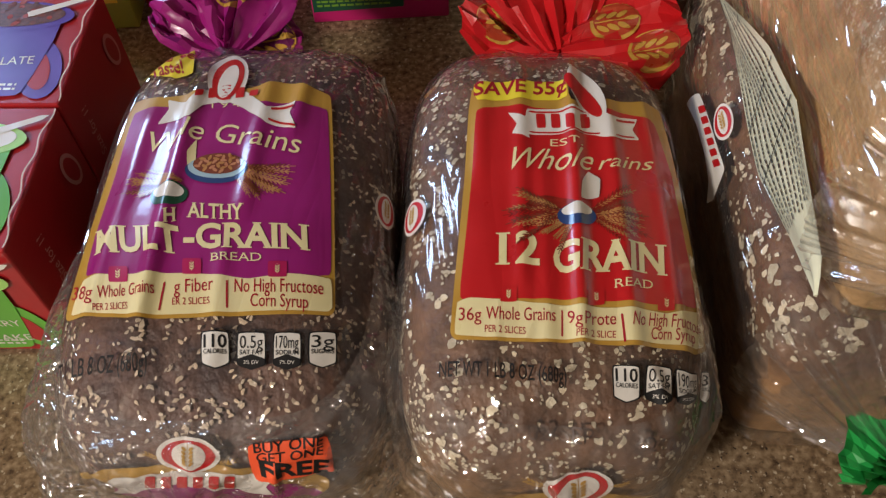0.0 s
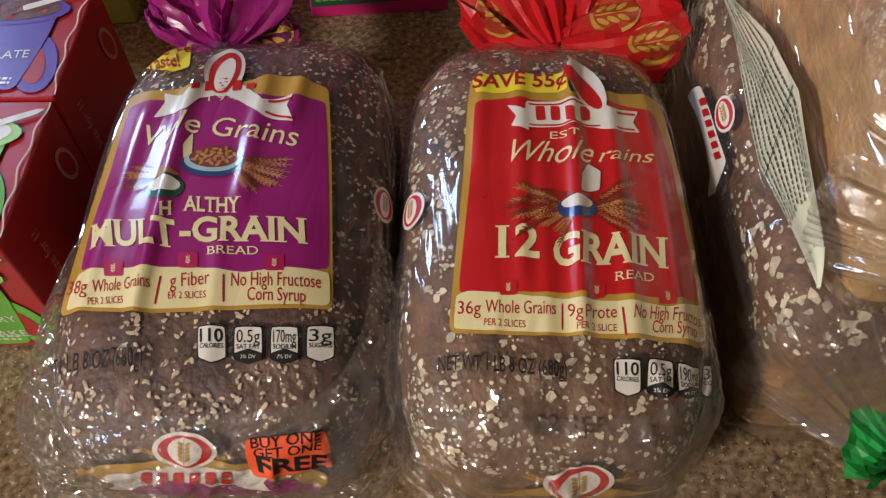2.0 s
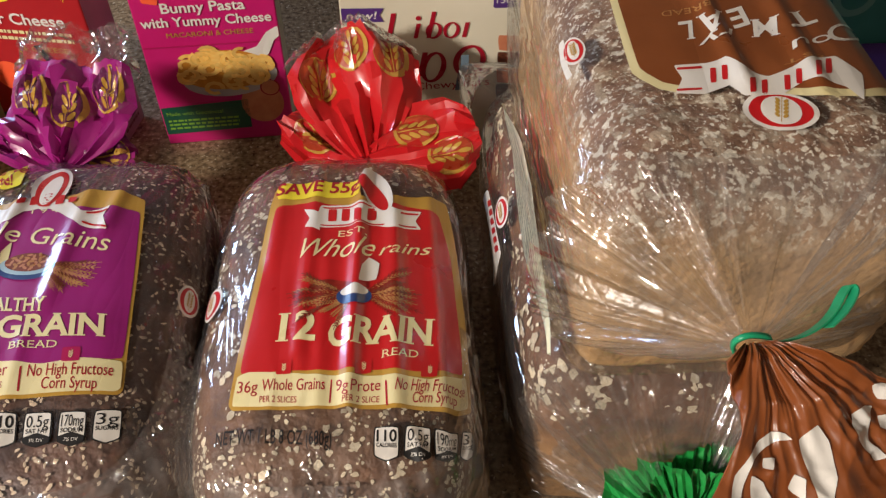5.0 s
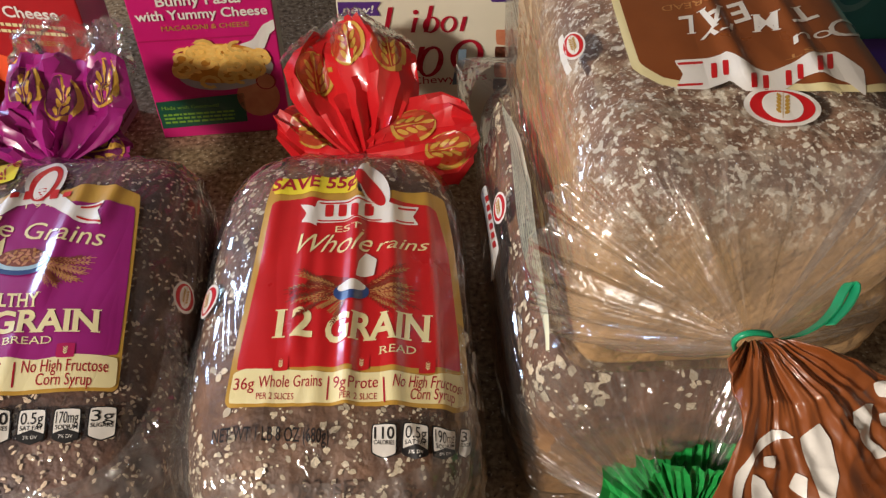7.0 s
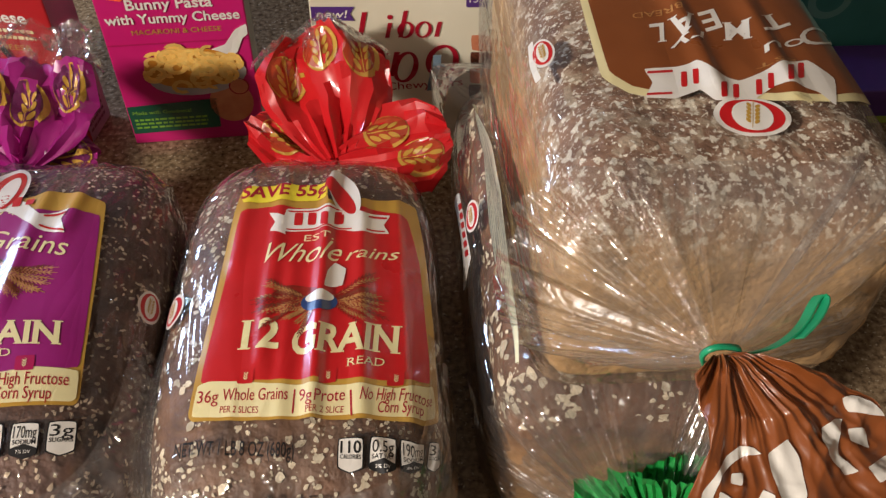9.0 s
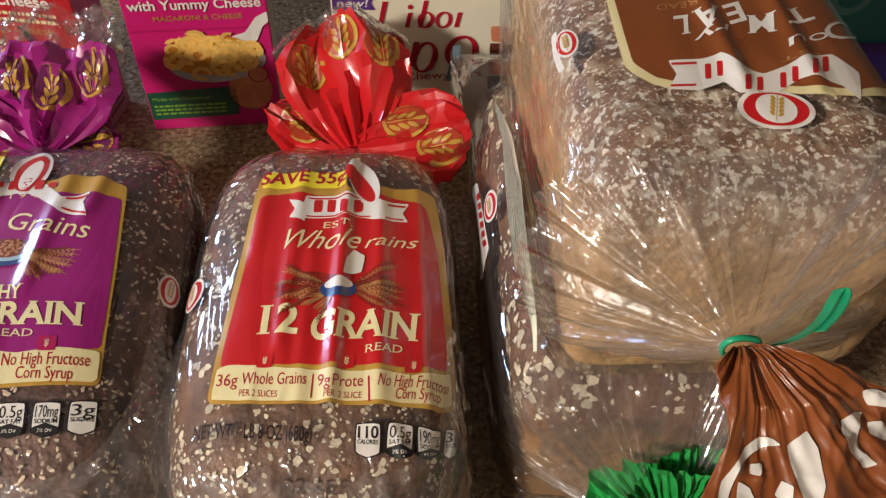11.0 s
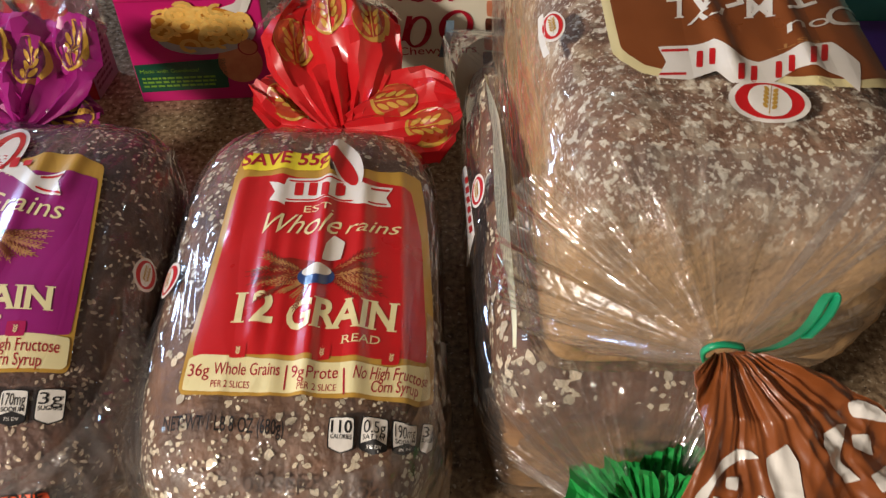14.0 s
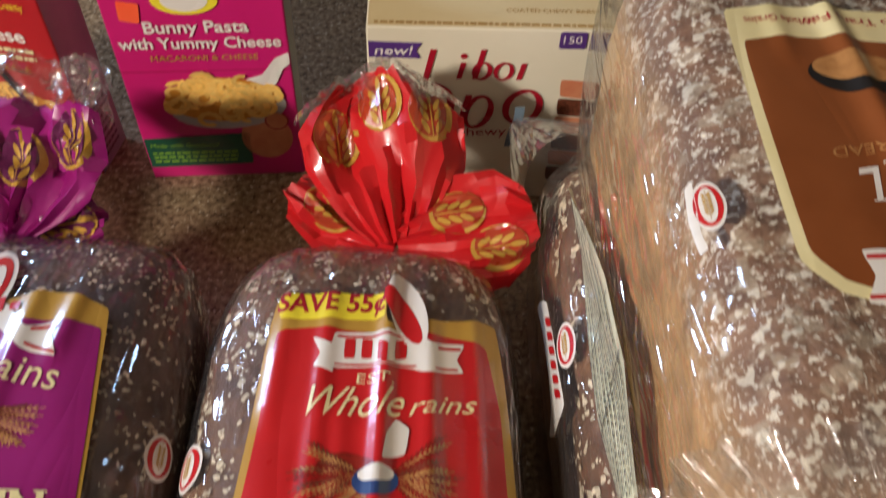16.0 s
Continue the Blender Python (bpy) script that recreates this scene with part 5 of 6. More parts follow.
def print_on_drape(tail, points, ink, lift):
    """A printed shape on the brown end, outlined in millimetres across and down from the tie."""
    bm = flat_polygon(rounded(points))
    sliced(bm, 1.0, 1.0)
    up = Vector((1, 0, 0)).cross(Vector(BROWN_TAIL["lie"]).normalized()) * -1
    for v in bm.verts:
        v.co = drape_point(v.co.x / 1000, v.co.y / 1000, **BROWN_TAIL) + up * lift
    return part_bm("leaf_print", bm, ink, tail, smooth=True)


def lobe_point(u, r, neck, lie, d, length, w0, w1, thick, seed, folds=7, early=0.6, taper=0.3, back=0.0):
    """A point of one flattened, creased lobe of a gathered bag end: u across it, r from the tie to the cut edge.
    lie: the slope that it leans on; d: its direction across and up that slope."""
    e, x = Vector(lie).normalized(), Vector((1, 0, 0))
    up = x.cross(e).normalized()
    go = (x * d[0] + e * d[1]).normalized()
    wide = go.cross(up) * -1
    k = min(1.0, r / early)
    w = w0 + (w1 - w0) * k * (1.6 - 0.6 * k)
    if r > 0.72:
        w *= 1 - taper * ((r - 0.72) / 0.28) ** 2
    turn = folds * (u + 0.22 * noise.noise(Vector((2.2 * u, seed, 0.4 * r)))) + seed
    zig = abs(turn % 2 - 1) * 2 - 1
    broad = noise.noise(Vector((1.5 * u, seed + 7, 1.4 * r)))
    ridge = 0.3 - abs(noise.noise(Vector((2.4 * u, 2.6 * r, seed + 11)))) * 1.4
    h = thick * math.sqrt(max(0.0, 1 - u * u)) * (0.5 + math.sin(2.6 * min(1.0, r)))
    h += zig * 0.0040 * math.exp(-(r / 0.36) ** 2) * min(1.0, 0.4 + 4 * r)
    h += (0.012 * broad + 0.013 * ridge) * min(1.0, 1.6 * r) - back * min(1.0, 3 * r)
    edge = 1 + 0.05 * noise.noise(Vector((2.0 * u, seed + 3, 0))) - 0.10 * u * u
    return Vector(neck) + go * (r * length * edge) + wide * (w * u) + up * h, up, go, wide


def lobe_mesh(name, material, kw, across=22, rings=9, jitter=0.0016, smooth_to=30, start=0.0):
    """Front and back sheets of a creased lobe, joined along the borders."""
    rng = random.Random(int(kw["seed"] * 10))
    v, f, n = [], [], across + 1
    for sheet in (0, 1):
        for j in range(rings + 1):
            for i in range(n):
                u, r = 2 * i / across - 1, start + (1 - start) * j / rings
                p, up, go, wide = lobe_point(u, r, **kw)
                p += (wide * rng.uniform(-1, 1) + go * rng.uniform(-1, 1) + up * rng.uniform(-0.6, 0.6)) * jitter * min(1.0, 2 * r)
                if sheet:
                    p -= up * (0.0006 + 1.5 * kw["thick"] * math.sqrt(max(0.0, 1 - u * u)) * (1.1 - r))
                v.append(p)
    o = n * (rings + 1)
    f += [(j * n + i, j * n + i + 1, (j + 1) * n + i + 1, (j + 1) * n + i) for j in range(rings) for i in range(across)]
    f += [tuple(o + k for k in q)[::-1] for q in f]
    for i in (0, across):
        f += [(j * n + i, (j + 1) * n + i, o + (j + 1) * n + i, o + j * n + i) for j in range(rings)]
    me = mesh_of(name, v, f, material)
    me.set_sharp_from_angle(angle=radians(smooth_to))
    return me


def ear_bm():
    """A bold printed ear: pairs of slim grains along a stem, in a square of two units."""
    bm = bmesh.new()
    for k, (x, y, turn) in enumerate([(side * 0.42, -0.62 + 0.5 * i, side * -38 + 90) for i in range(3) for side in (-1, 1)] + [(0, 0.78, 90)]):
        bm.faces.new([bm.verts.new((px, py, k)) for px, py in oval_points(x, y, 0.36, 0.15, turn, 12)])
    bm.faces.new([bm.verts.new((x, y, 8)) for x, y in ((-0.04, -1.0), (0.04, -1.0), (0.04, 0.6), (-0.04, 0.6))])
    bmesh.ops.triangulate(bm, faces=bm.faces[:])
    return bm


def print_on_lobe(lobe, kw, name, u0, r0, rx, ry, ink, lift, kind="oval"):
    """A printed mark laid on the creased lobe; what hangs over its border is cut away."""
    bm = ear_bm() if kind == "wheat" else flat_polygon(oval_points(0, 0, 1, 1, 0, 26))
    sliced(bm, 0.13, 0.13)
    at, up, go, wide = lobe_point(u0, r0, **kw)
    tree = BVHTree.FromPolygons([q.co for q in lobe.data.vertices], [tuple(q.vertices) for q in lobe.data.polygons])
    lost = []
    for v in bm.verts:
        p = at + wide * (rx * v.co.x) + go * (ry * v.co.y)
        hit = tree.ray_cast(p + up * 0.06, -up)[0]
        if hit is None:
            lost.append(v)
        else:
            v.co = hit + up * (lift + 0.00002 * v.co.z)
    bmesh.ops.delete(bm, geom=lost, context="VERTS")
    return part_bm(name, bm, ink, lobe)


RED_NECK, PURPLE_NECK = dict(neck=(0.061, 0.360, 0.078), lie=(0.0, 0.86, 0.5)), dict(neck=(-0.118, 0.362, 0.078), lie=(0.0, 0.86, 0.5))
RED_LOBES = (dict(**RED_NECK, d=(-0.14, 0.99), length=0.083, w0=0.011, w1=0.040, thick=0.004, seed=2.0, folds=6, taper=0.45),
             dict(**RED_NECK, d=(0.99, 0.16), length=0.066, w0=0.010, w1=0.029, thick=0.004, seed=6.0, folds=4, taper=0.40),
             dict(**RED_NECK, d=(-0.86, 0.46), length=0.058, w0=0.009, w1=0.019, thick=0.004, seed=9.0, folds=4, back=0.012))
PURPLE_LOBES = (dict(**PURPLE_NECK, d=(0.08, 1.0), length=0.064, w0=0.012, w1=0.037, thick=0.004, seed=12.0, folds=6, early=0.45, taper=0.05),
                dict(**PURPLE_NECK, d=(-0.82, 0.57), length=0.046, w0=0.010, w1=0.016, thick=0.004, seed=15.0, folds=4),
                dict(**PURPLE_NECK, d=(0.95, 0.25), length=0.040, w0=0.009, w1=0.015, thick=0.004, seed=19.0, folds=4, back=0.010))
red_lobes = [part("bag_tail", lobe_mesh("bag_tail", RED_INK, kw, across=22 if kw["w1"] > 0.035 else 12, rings=9 if kw["w1"] > 0.035 else 6), red_bread, "gathered creased red printed end of the bag") for kw in RED_LOBES]
purple_lobes = [part("bag_tail", lobe_mesh("bag_tail", PURPLE_INK, kw, across=22 if kw["w1"] > 0.035 else 12, rings=9 if kw["w1"] > 0.035 else 6), purple_bread, "gathered creased purple printed end of the bag") for kw in PURPLE_LOBES]
part("bag_tail", fan_mesh("bag_tail", GREEN_INK, ((1.4, 0.043, 0.0018, 0.0, 3.0), (1.3, 0.037, 0.0018, 0.012, 8.0)), (0.203, 0.136, 0.040), (-0.05, 0.5, 0.6), (1, 0, 0)), green_bread, "gathered shiny green end of the bag")
brown_tail = part("bag_tail", drape_mesh("bag_tail", BROWN_INK, **BROWN_TAIL), oat_bread, "gathered brown printed end of the bag")
clear(part("bag_mouth", lobe_mesh("bag_mouth", FILM, {**PURPLE_LOBES[0], "length": 0.088, "w1": 0.038}, jitter=0.0026, start=0.70), purple_bread, "clear crumpled mouth of the bag"))
clear(part("bag_mouth", lobe_mesh("bag_mouth", FILM, {**RED_LOBES[0], "length": 0.088, "w1": 0.042}, start=0.78), red_bread, "clear edge of the bag's mouth"))
clear(part("end_fold", skirt("end_fold", PURPLE, 2.0, 0.012, 0.45, 0.036), purple_bread, "clear crinkled film folded over the end"))
clear(part("end_fold", skirt("end_fold", RED, 6.0, 0.0035, film_of=FILM_LOOSE), red_bread, "clear crinkled film folded over the end"))
for tails, lobes, middle, spots in ((red_lobes, RED_LOBES, RUST_INK, ((0, -0.58, 0.72), (0, 0.0, 0.80), (0, 0.55, 0.66), (1, 0.35, 0.46), (1, -0.35, 0.72), (2, 0.0, 0.62))),
                                    (purple_lobes, PURPLE_LOBES, PURPLE_DARK_INK, ((0, -0.62, 0.74), (0, 0.0, 0.55), (0, 0.58, 0.66), (2, 0.0, 0.6)))):
    for n, u, r in spots:
        print_on_lobe(tails[n], lobes[n], "gold_ring", u, r, 0.0105, 0.0135, GOLD_INK, 0.0006)
        print_on_lobe(tails[n], lobes[n], "ring_middle", u + 0.03, r + 0.01, 0.0090, 0.0122, middle, 0.0010)
        print_on_lobe(tails[n], lobes[n], "wheat_ear", u, r, 0.0076, 0.0110, GOLD_INK, 0.0014, "wheat")
for outline in (
        [(-18, 52), (-15, 42), (-11, 38), (-6, 32), (-1, 29), (3, 30), (5, 32), (0, 32), (-4, 34), (-9, 38), (-12, 44), (-15, 52)],
        [(7, 32), (13, 28), (16, 33), (17, 44), (14, 52), (10, 50), (8, 42), (7, 37)],
        [(-5, 37), (-1, 37), (-3, 41), (-6, 40)],
        [(-10, 42), (-6, 44), (-2, 52), (-11, 52)],
        [(4, 42), (7, 44), (7, 50), (2, 46)],
        [(34, 16), (38, 15), (44, 17), (48, 22), (36, 20)],
        [(25, 25), (31, 22), (34, 22), (31, 27), (30, 33), (36, 38), (31, 39), (25, 33), (24, 29)],
        [(35, 25), (41, 25), (42, 31), (34, 29)],
        [(38, 37), (50, 32), (51, 37), (41, 42)]):
    print_on_drape(brown_tail, outline, WHITE_INK, 0.0008)

clear(part("gathered_film", cone_film("gathered_film", FILM_PLEAT, rim_of(0.209, 0.196, 0.160, 0.077, 0.054), (0.1946, 0.1405, 0.178), 17, 0.017, around=640, seed=3), oat_bread, "clear film pleated towards the tie"))
clear(part("gathered_film", cone_film("gathered_film", FILM_PLEAT, rim_of(0.197, 0.190, 0.056, 0.066, 0.051), (0.197, 0.139, 0.042), 34, 0.009, around=560, seed=9), green_bread, "clear film pleated towards the green end"))
collar("tie_band", (0.1946, 0.1400, 0.1785), (0.15, -0.95, -0.25), 0.0055, 0.0019, GREEN_TIE, oat_bread, "bright green tie band")
ribbon("tie_loop", [(0.200, 0.1385, 0.180), (0.213, 0.141, 0.180), (0.224, 0.148, 0.181), (0.230, 0.156, 0.184), (0.2325, 0.158, 0.186), (0.2335, 0.155, 0.186), (0.228, 0.148, 0.184), (0.221, 0.143, 0.182)],
       (0.35, -0.5, 0.75), 0.0042, GREEN_TIE, oat_bread, "bright green tie loop")
ribbon("plastic_strip", [(0.1225, 0.4385, 0.094), (0.1222, 0.437, 0.086), (0.1195, 0.436, 0.078), (0.1185, 0.4345, 0.070)], (1, 0, 0.05), 0.005, BLUE_GREY, green_bread, "bent blue-grey plastic strip at the bag's far end")
clear(part("bag_back", cone_film("bag_back", FILM_LOOSE, rim_of(0.165, 0.405, 0.060, 0.040, 0.048), (0.1200, 0.437, 0.085), 16, 0.004, seed=21, waist=0.004), green_bread, "clear loose film at the far end"))

# the facts strip folded up between the two stacked loaves
bm = bmesh.new()
rows = []
for i in range(41):
    t = i / 40
    y = 0.182 + 0.188 * t
    low = np.interp(t, (0, 0.40, 0.65, 1.0), (0.119, 0.0975, 0.101, 0.104))
    high = np.interp(t, (0, 0.04, 0.37, 0.60, 1.0), (0.1205, 0.131, 0.150, 0.139, 0.107))
    lo = Vector((0.1392 + 0.0015 * t, y, low))
    hi = Vector((0.1388, y, high))
    rows.append([bm.verts.new(lo.lerp(hi, k / 8) + Vector((0.0008 * math.sin(9 * t + k), 0, 0))) for k in range(9)])
for a, b in zip(rows, rows[1:]):
    for k in range(8):
        bm.faces.new((a[k], a[k + 1], b[k + 1], b[k]))
STRIP_ROWS = [[v.co.copy() for v in r] for r in rows]
facts = part_bm("facts_strip", bm, CREAM_PAPER, green_bread, "pale printed strip with rows of small dark writing", smooth=True)


def strip_at(a, b):
    """a along the strip, b across it, both 0 to 1."""
    i, k = min(39, int(a * 40)), min(7, int(b * 8))
    p = STRIP_ROWS[i][k].lerp(STRIP_ROWS[i + 1][k], a * 40 - i)
    q = STRIP_ROWS[i][k + 1].lerp(STRIP_ROWS[i + 1][k + 1], a * 40 - i)
    return p.lerp(q, b * 8 - k) + Vector((-0.0006, 0, 0.0002))


rng = random.Random(5)
bm = bmesh.new()
for line in range(11):
    b0 = 0.05 + 0.084 * line
    a = 0.17 + rng.uniform(0, 0.02)
    while a < 0.97:
        w = rng.uniform(0.006, 0.020)
        heavy = 0.046 if (a > 0.80 and line % 3 == 0) else 0.022
        bm.faces.new([bm.verts.new(strip_at(min(0.99, aa), bb)) for aa, bb in ((a, b0), (a + w, b0), (a + w, b0 + heavy), (a, b0 + heavy))])
        a += w + rng.uniform(0.003, 0.006)
for a in (0.36, 0.52, 0.78):
    bm.faces.new([bm.verts.new(strip_at(aa, bb)) for aa, bb in ((a, 0.02), (a + 0.004, 0.02), (a + 0.044, 0.98), (a + 0.04, 0.98))])
part_bm("fine_print", bm, DARK_GREY_INK, facts)["kind"] = "stuff"


# ---- cartons ----
class Face:
    """A flat face of a carton: origin, right and up directions; positions on it in millimetres."""

    def __init__(self, origin, right, up):
        self.o, self.r, self.u = Vector(origin), Vector(right).normalized(), Vector(up).normalized()
        self.n = self.r.cross(self.u)

    def laid(self, parent, name, bm, ink, layer, label=""):
        for v in bm.verts:
            v.co = self.o + self.r * v.co.x / 1000 + self.u * v.co.y / 1000 + self.n * (0.0003 + 0.0002 * layer + v.co.z / 1000)
        return part_bm(name, bm, ink, parent, label)

    def poly(self, parent, name, pts, ink, layer, label="", soft=0):
        return self.laid(parent, name, flat_polygon(rounded(pts, soft)), ink, layer, label)

    def oval(self, parent, name, x, y, rx, ry, turn, ink, layer):
        return self.laid(parent, name, flat_polygon(oval_points(x, y, rx, ry, turn)), ink, layer)

    def text(self, parent, body, x, y, w, h, ink, layer, turn=0, bold=0.0, slope=0.0):
        return self.laid(parent, "lettering", letters_bm(body, x, y, w, h, turn, 0, bold, slope), ink, layer)

    def bars(self, parent, name, x, y, w, h, rows, ink, layer, seed):
        """Rows of writing too small to read."""
        r = random.Random(seed)
        bm = bmesh.new()
        for k in range(rows):
            yy, xx = y + h - (k + 0.5) * h / rows, x
            while xx < x + w:
                d = r.uniform(1.5, 5.0)
                t = 0.25 * h / rows
                bm.faces.new([bm.verts.new((px, py, 0)) for px, py in ((xx, yy - t), (min(x + w, xx + d), yy - t), (min(x + w, xx + d), yy + t), (xx, yy + t))])
                xx += d + r.uniform(0.6, 1.2)
        return self.laid(parent, name, bm, ink, layer)


def carton(label, x, y, yaw, w, d, h, material, group=""):
    """x, y: the front's left foot; the front runs to the carton's right along yaw."""
    m = pose(x, y, 0, 0, 0, yaw)
    ob = thing("carton", label, "box", (x, y, 0), group)
    bm = box_bm(m @ pose(w / 2, d / 2, 0), w, d, h, 0.0010)
    body = part_bm("carton_body", bm, material, ob)
    r, back = m.to_3x3() @ Vector((1, 0, 0)), m.to_3x3() @ Vector((0, 1, 0))
    up = Vector((0, 0, 1))
    front = Face((x, y, 0), r, up)
    side = Face(Vector((x, y, 0)) + r * w, back, up)
    top = Face(Vector((x, y, h)), r, back)
    return ob, body, front, side, top


def macaroni(parent, face, x, y, rx, ry, layer, seed, count=60):
    """A heap of little pasta rings, as printed."""
    r = random.Random(seed)
    face.oval(parent, "pasta_ground", x, y, rx * 0.92, ry * 0.8, 0, PASTA_DARK, layer)
    heap = bmesh.new()
    for n in range(count):
        z = 0.02 + 0.0022 * n
        a, k = r.uniform(0, 6.28), math.sqrt(r.random())
        px, py, t, s = x + rx * 0.85 * k * math.cos(a), y + ry * 0.8 * k * math.sin(a), r.uniform(0, 6.28), rx * r.uniform(0.17, 0.23)
        arc = r.uniform(3.5, 5.6)
        outer = [(px + s * math.cos(t + arc * i / 9), py + 0.8 * s * math.sin(t + arc * i / 9)) for i in range(10)]
        inner = [(px + 0.55 * s * math.cos(t + arc * i / 9), py + 0.42 * s * math.sin(t + arc * i / 9)) for i in range(10)]
        a1, b1 = [heap.verts.new((*q, z)) for q in outer], [heap.verts.new((*q, z)) for q in inner]
        for i in range(9):
            heap.faces.new((a1[i], a1[i + 1], b1[i + 1], b1[i]))
    face.laid(parent, "pasta_print", heap, PASTA, layer + 1)["kind"] = "stuff"


pink, pink_body, F, S, T = carton("bright pink macaroni and cheese carton standing on the counter", -0.0925, 0.474, 4.0, 0.0925, 0.034, 0.178, CARD_PINK)
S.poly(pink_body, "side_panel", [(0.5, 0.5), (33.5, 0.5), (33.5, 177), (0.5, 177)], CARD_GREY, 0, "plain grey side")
F.text(pink_body, "Bunny Pasta", 19.0, 107.8, 54.0, 7.6, WHITE_INK, 2, 0, 0.02)
F.text(pink_body, "with Yummy Cheese", 3.8, 97.8, 85.0, 7.2, WHITE_INK, 2, 0, 0.02)
F.text(pink_body, "MACARONI & CHEESE", 18.5, 89.6, 57.0, 3.8, GOLD_INK, 2)
F.poly(pink_body, "crease_band", [(0.5, 81.8), (92, 81.8), (92, 83.0), (0.5, 83.0)], MAGENTA_INK, 1)
F.poly(pink_body, "green_flash", [(1, 9.5), (62, 11), (63, 36), (1, 33)], DARK_GREEN_INK, 2, "dark green flash")
F.text(pink_body, "Made with Goodness!", 4.0, 26.0, 40.0, 3.2, LIME_INK, 3)
F.bars(pink_body, "fine_print", 4.0, 13.0, 50.0, 10.0, 3, LIME_INK, 3, 3)
F.oval(pink_body, "orange_picture", 73, 32, 15, 17, 0, SALMON_INK, 2)
F.oval(pink_body, "round_seal", 80, 45, 7, 7, 0, CRIMSON_INK, 3)
F.oval(pink_body, "round_seal_middle", 80, 45, 6, 6, 0, SALMON_INK, 4)
F.poly(pink_body, "spoon_handle", [(66, 76), (76, 79), (84, 90), (92, 94), (92, 86), (88, 83), (83, 72), (74, 68)], WHITE_INK, 3, "pale spoon handle", 2)
F.oval(pink_body, "spoon_bowl", 54, 56, 33, 16, 4, SILVER_INK, 3)
macaroni(pink_body, F, 51, 62, 34, 20, 4, 4, 60)
F.oval(pink_body, "badge", 43, 128, 17, 9, 0, YELLOW_INK, 2)
F.oval(pink_body, "badge_middle", 43, 128, 12, 7, 0, WHITE_INK, 3)
F.poly(pink_body, "small_flash", [(8, 116), (18, 114), (20, 126), (9, 128)], ORANGE_INK, 2, "", 1)

red_box, red_body, F, S, T = carton("dark red four-cheese macaroni carton standing on the counter", -0.2116, 0.4915, -10.0, 0.089, 0.034, 0.178, CARD_RED)
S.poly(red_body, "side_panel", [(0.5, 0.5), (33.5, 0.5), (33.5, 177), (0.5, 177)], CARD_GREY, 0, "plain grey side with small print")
S.bars(red_body, "fine_print", 3, 6, 24, 60, 12, FADED_INK, 1, 9)
F.text(red_body, "r Cheese", 28.0, 97.5, 46.0, 8.5, WHITE_INK, 2, 0, 0.02)
F.bars(red_body, "fine_print", 20.0, 84.0, 56.0, 10.0, 2, CREAM_INK, 2, 12)
F.text(red_body, "& CHEESE", 36.0, 77.0, 34.0, 4.0, GOLD_INK, 2)
F.text(red_body, "Thick & Creamy", 52.0, 118.0, 28.0, 5.0, YELLOW_INK, 2)
F.oval(red_body, "badge", 30, 122, 16, 9, 0, YELLOW_INK, 2)
F.oval(red_body, "badge_middle", 30, 122, 11, 6, 0, WHITE_INK, 3)
F.oval(red_body, "round_seal", 20, 55, 12, 12, 0, ORANGE_INK, 2)
macaroni(red_body, F, 50, 48, 30, 18, 2, 8, 45)
F.poly(red_body, "fork_handle", [(46, 82), (51, 83), (60, 58), (57, 57)], BLACK_INK, 6)
F.poly(red_body, "green_flash", [(1, 8), (60, 8), (60, 22), (1, 22)], DARK_GREEN_INK, 2)

cream_box, cream_body, F, S, T = carton("cream snack-bar carton with purple flash, standing behind the loaves", 0.043, 0.463, 0.0, 0.135, 0.045, 0.124, CARD_WHITE)
F.poly(cream_body, "purple_flash", [(1, 105.5), (28, 105.0), (25.5, 110), (28.5, 115), (1, 115.5)], VIOLET_INK, 2, "purple flash")
F.text(cream_body, "new!", 4.0, 107.5, 19.0, 5.5, WHITE_INK, 3, 0, 0.01, 0.2)


def ring_bm(x, y, rx, ry, turn, stroke, a0=0, a1=360):
    """A flat ring, or a piece of one, with a stroke that swells at its sides."""
    bm = bmesh.new()
    c, s = math.cos(radians(turn)), math.sin(radians(turn))
    rows = []
    for i in range(33):
        w = radians(a0 + (a1 - a0) * i / 32)
        wide = stroke * (0.45 + 0.55 * abs(math.cos(w)))
        rows.append([bm.verts.new((x + c * (rx - k) * math.cos(w) - s * (ry - k) * math.sin(w), y + s * (rx - k) * math.cos(w) + c * (ry - k) * math.sin(w), 0)) for k in (0, wide)])
    for a, b in zip(rows, rows[1:]):
        bm.faces.new((a[0], b[0], b[1], a[1]))
    return bm


for x, y, h, w in ((29.0, 91.0, 20.0, 3.2), (47.0, 92.0, 11.0, 2.8), (55.5, 92.0, 19.5, 2.8), (79.0, 92.0, 11.0, 2.8), (49.0, 62.0, 19.0, 3.6)):
    F.poly(cream_body, "brand_stroke", [(x, y), (x + w, y), (x + w + h * 0.2, y + h), (x + h * 0.2, y + h)], CRIMSON_INK, 2)
F.oval(cream_body, "brand_dot", 50.5, 107.0, 1.7, 1.7, 0, CRIMSON_INK, 2)
for x, y, rx, ry, stroke, a0, a1 in ((60.5, 97.6, 5.4, 6.2, 2.6, 0, 360), (72.0, 97.6, 5.4, 6.2, 2.4, 0, 360), (34.0, 74.0, 13.0, 15.0, 4.6, 0, 360),
                                     (60.0, 69.0, 8.5, 12.5, 3.8, 0, 360), (84.5, 73.0, 11.0, 13.0, 4.0, 0, 360)):
    F.laid(cream_body, "brand_ring", ring_bm(x, y, rx, ry, -15, stroke, a0, a1), CRIMSON_INK, 3)
F.text(cream_body, "Chewy Bars", 47.0, 50.5, 52.0, 6.5, CRIMSON_INK, 2, 3)
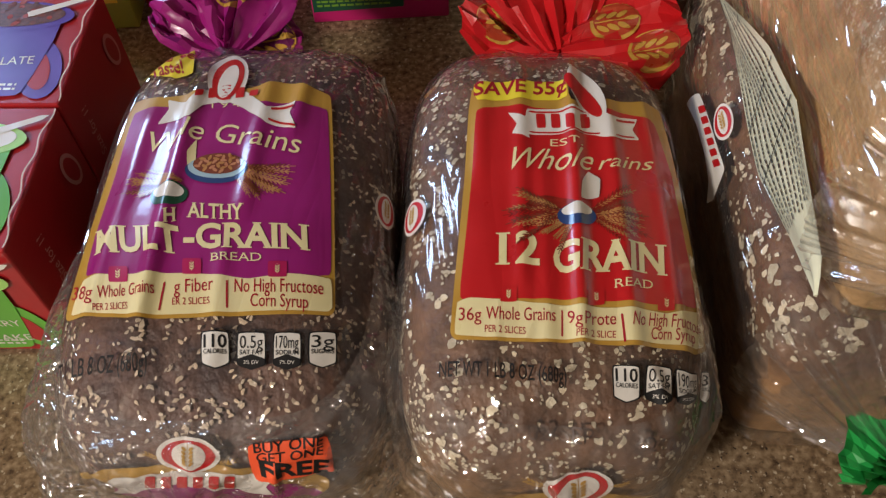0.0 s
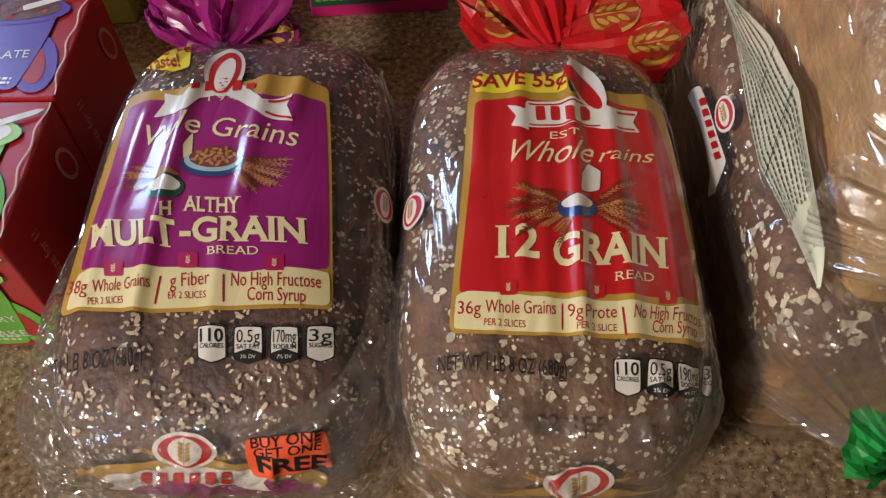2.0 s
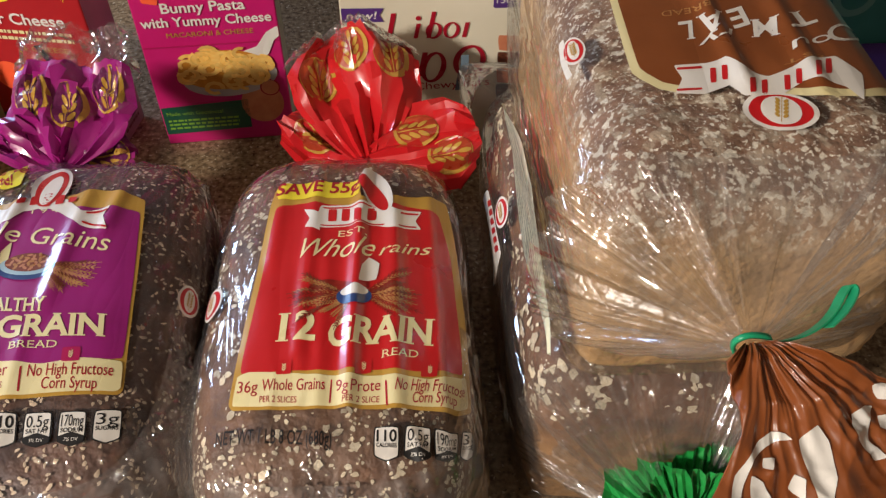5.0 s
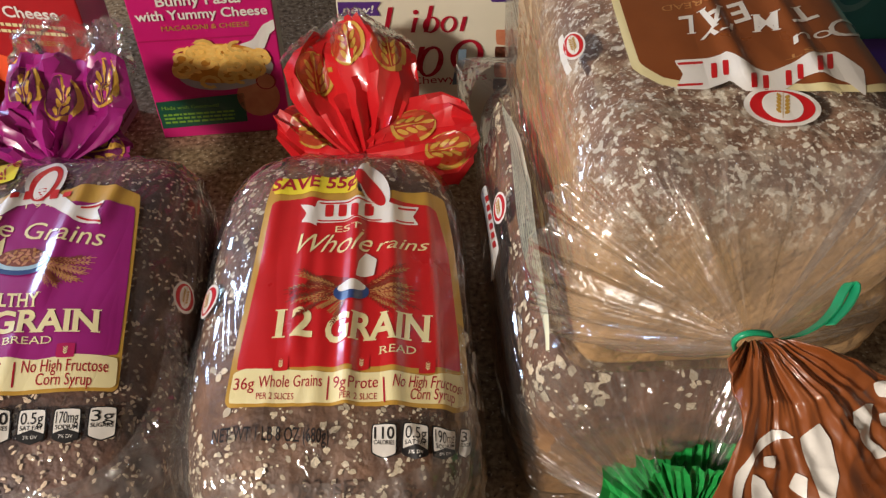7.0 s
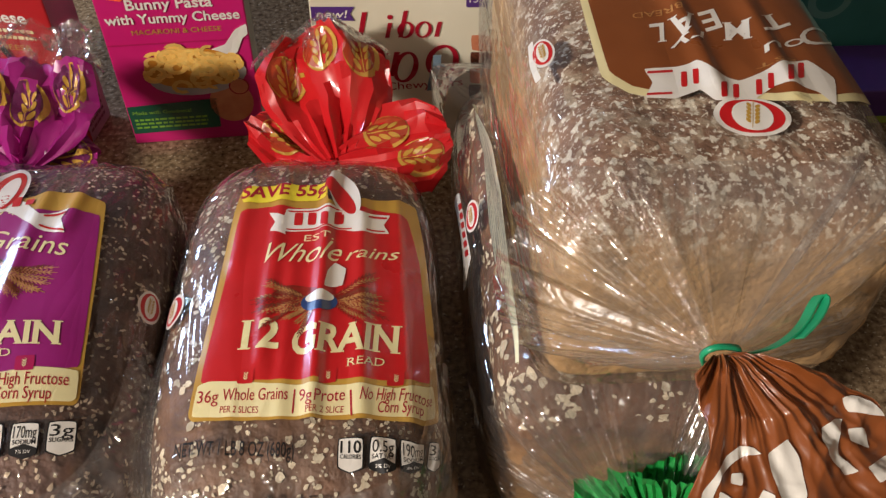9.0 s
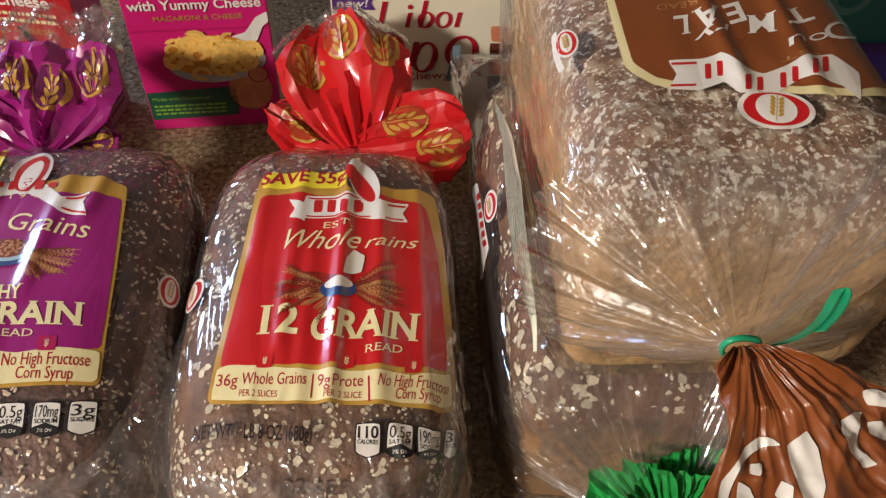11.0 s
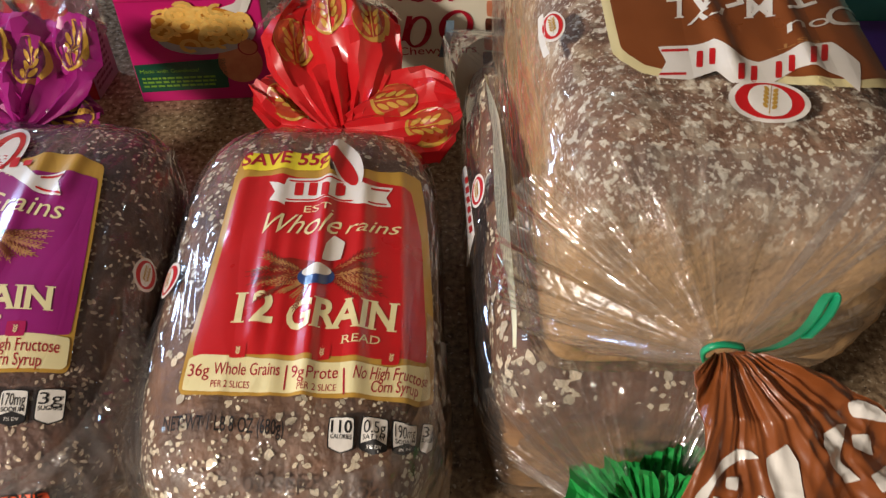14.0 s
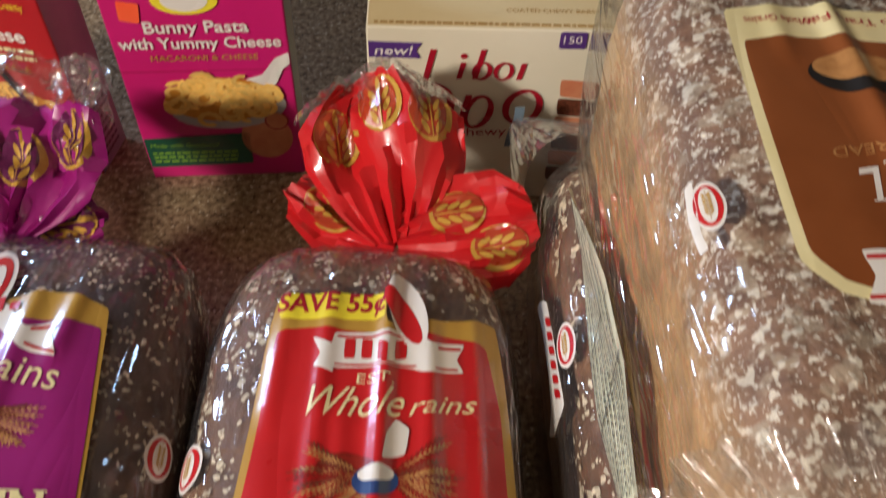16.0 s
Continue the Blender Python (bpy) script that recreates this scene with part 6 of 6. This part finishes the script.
F.poly(cream_body, "purple_badge", [(99, 113), (113, 113), (113, 123.5), (99, 123.5)], VIOLET_INK, 2, "", 1)
F.poly(cream_body, "purple_badge", [(115, 113), (134, 108), (134, 123.5), (115, 123.5)], VIOLET_INK, 2)
F.text(cream_body, "150", 101.0, 116.5, 9.5, 4.8, WHITE_INK, 3)
for k in range(6):
    F.poly(cream_body, "snack_bar_picture", [(104, 16 + 13 * k), (124, 14 + 13 * k), (125, 26 + 13 * k), (103, 28 + 13 * k)], (CHOCOLATE_INK, SALMON_INK)[k % 2], 2, "", 2)
T.poly(cream_body, "top_panel", [(1, 1), (134, 1), (134, 44), (1, 44)], CREAM_CARD, 0, "yellowish cream top")
T.bars(cream_body, "fine_print", 4, 1.5, 126, 4, 1, FADED_GOLD, 1, 21)
T.text(cream_body, "COATED CHEWY BARS", 72.0, 14.0, 46.0, 3.5, FADED_GOLD, 1)

# two mug-cake cartons side by side, their pictures on the lids
for n, (y0, d, cup, word) in enumerate(((0.222, 0.086, MUG_GREEN, ""), (0.310, 0.086, MUG_PURPLE, "CHOCOLATE"))):
    ob, body, F, S, T = carton("dark red mug-cake carton with printed mug, beside a bread bag", -0.322, y0, 0.0, 0.132, d, 0.090, CARD_RED, "mug cake cartons")
    for face, w, h, colour in ((T, 132, 84, cup), (F, 132, 88, MUG_GREEN)):
        face.oval(body, "mug_handle", 115, h * 0.30, 12, 23, 18, colour, 2)
        face.oval(body, "mug_handle_hole", 115, h * 0.28, 6.5, 15, 18, CARD_RED, 3)
        face.poly(body, "mug", [(62, 4), (112, 4), (120, h * 0.72), (54, h * 0.72)], colour, 4, "", 2)
        face.oval(body, "mug_rim", 89, h * 0.76, 35, 12, 0, MUG_RIM if colour is MUG_GREEN else colour, 5)
        face.oval(body, "mug_filling", 89, h * 0.77, 30, 9.5, 0, CHOCOLATE_INK if colour is MUG_PURPLE else (WHITE_INK if face is T else TAN_INK), 6)
        if colour is MUG_PURPLE:
            for k in range(34):
                a, q = 2.4 * k, 0.95 * math.sqrt((k + 0.5) / 34)
                face.oval(body, "cake_crumb", 89 + 29 * q * math.cos(a), h * 0.78 + 10 * q * math.sin(a), 2.2 + 0.8 * math.sin(5 * k), 1.5, 41 * k, (CHOCOLATE_INK, DARK_TAN_INK, RUST_INK)[k % 3], 7)
        face.poly(body, "spoon", [(100, h * 0.74), (128, h * 0.90), (131, h * 0.94), (127, h * 0.94), (98, h * 0.79)], WHITE_INK, 8, "", 1)
        face.bars(body, "fine_print", 70, 8, 38, 6, 2, WHITE_INK, 5, n)
    if word:
        T.text(body, word, 66.0, 25.0, 46.0, 6.0, WHITE_INK, 5, 3)
    else:
        F.text(body, "BERRY", 92.0, 26.0, 22.0, 6.0, WHITE_INK, 5, 3)
        F.text(body, "CAKE", 92.0, 12.0, 22.0, 6.0, WHITE_INK, 5, 3)
    S.text(body, "Size for 1!", 24.0 - 5.0 * n, 35.0, 34.0, 6.5, ROSE_INK, 2, 88, 0.0, 0.25)
    S.oval(body, "spoon_picture", 70, 62, 7, 13, 20, ROSE_INK, 2)
    S.oval(body, "spoon_shine", 70, 62, 5, 10, 20, CARD_RED, 3)
    part_bm("tear_edge", flat_line([(Vector((-0.1905 + 0.0010 * math.sin(k * 0.9 + n) - 0.0025 * math.sin(math.pi * k / 24), y0 + d * (0.02 + 0.96 * k / 24), 0.0908))) for k in range(25)], 0.0008), TEAR_WHITE, body, "torn white perforated edge")

lime, lime_body, F, S, T = carton("lime green carton with yellow panel standing on the counter", -0.262, 0.466, 5.0, 0.050, 0.03, 0.12, CARD_LIME)
F.poly(lime_body, "yellow_panel", [(8, 22), (42, 22), (42, 70), (8, 70)], YELLOW_INK, 1, "yellow panel")
F.poly(lime_body, "dark_rim", [(14, 34), (38, 34), (38, 60), (14, 60)], BLACK_INK, 2)
F.poly(lime_body, "rim_middle", [(16, 36), (36, 36), (36, 58), (16, 58)], YELLOW_INK, 3)
F.bars(lime_body, "fine_print", 18, 38, 16, 16, 4, BLACK_INK, 4, 31)

violet, violet_body, F, S, T = carton("low violet carton lying on the counter behind the stack", 0.360, 0.475, 0.0, 0.14, 0.06, 0.030, VIOLET_INK)
F.text(violet_body, "U", 24.0, 10.0, 12.0, 14.0, WHITE_INK, 2, 0, 0.03)
F.poly(violet_body, "green_edge", [(1, 0.5), (139, 0.5), (139, 7), (1, 7)], CARD_LIME, 1)
teal, teal_body, F, S, T = carton("teal carton with faded round print standing on the counter", 0.365, 0.537, 0.0, 0.14, 0.05, 0.16, CARD_TEAL)
F.oval(teal_body, "round_print", 60, 70, 17, 17, 0, TEAL_PALE, 1)
F.oval(teal_body, "round_print_middle", 60, 70, 11, 11, 0, CARD_TEAL, 2)
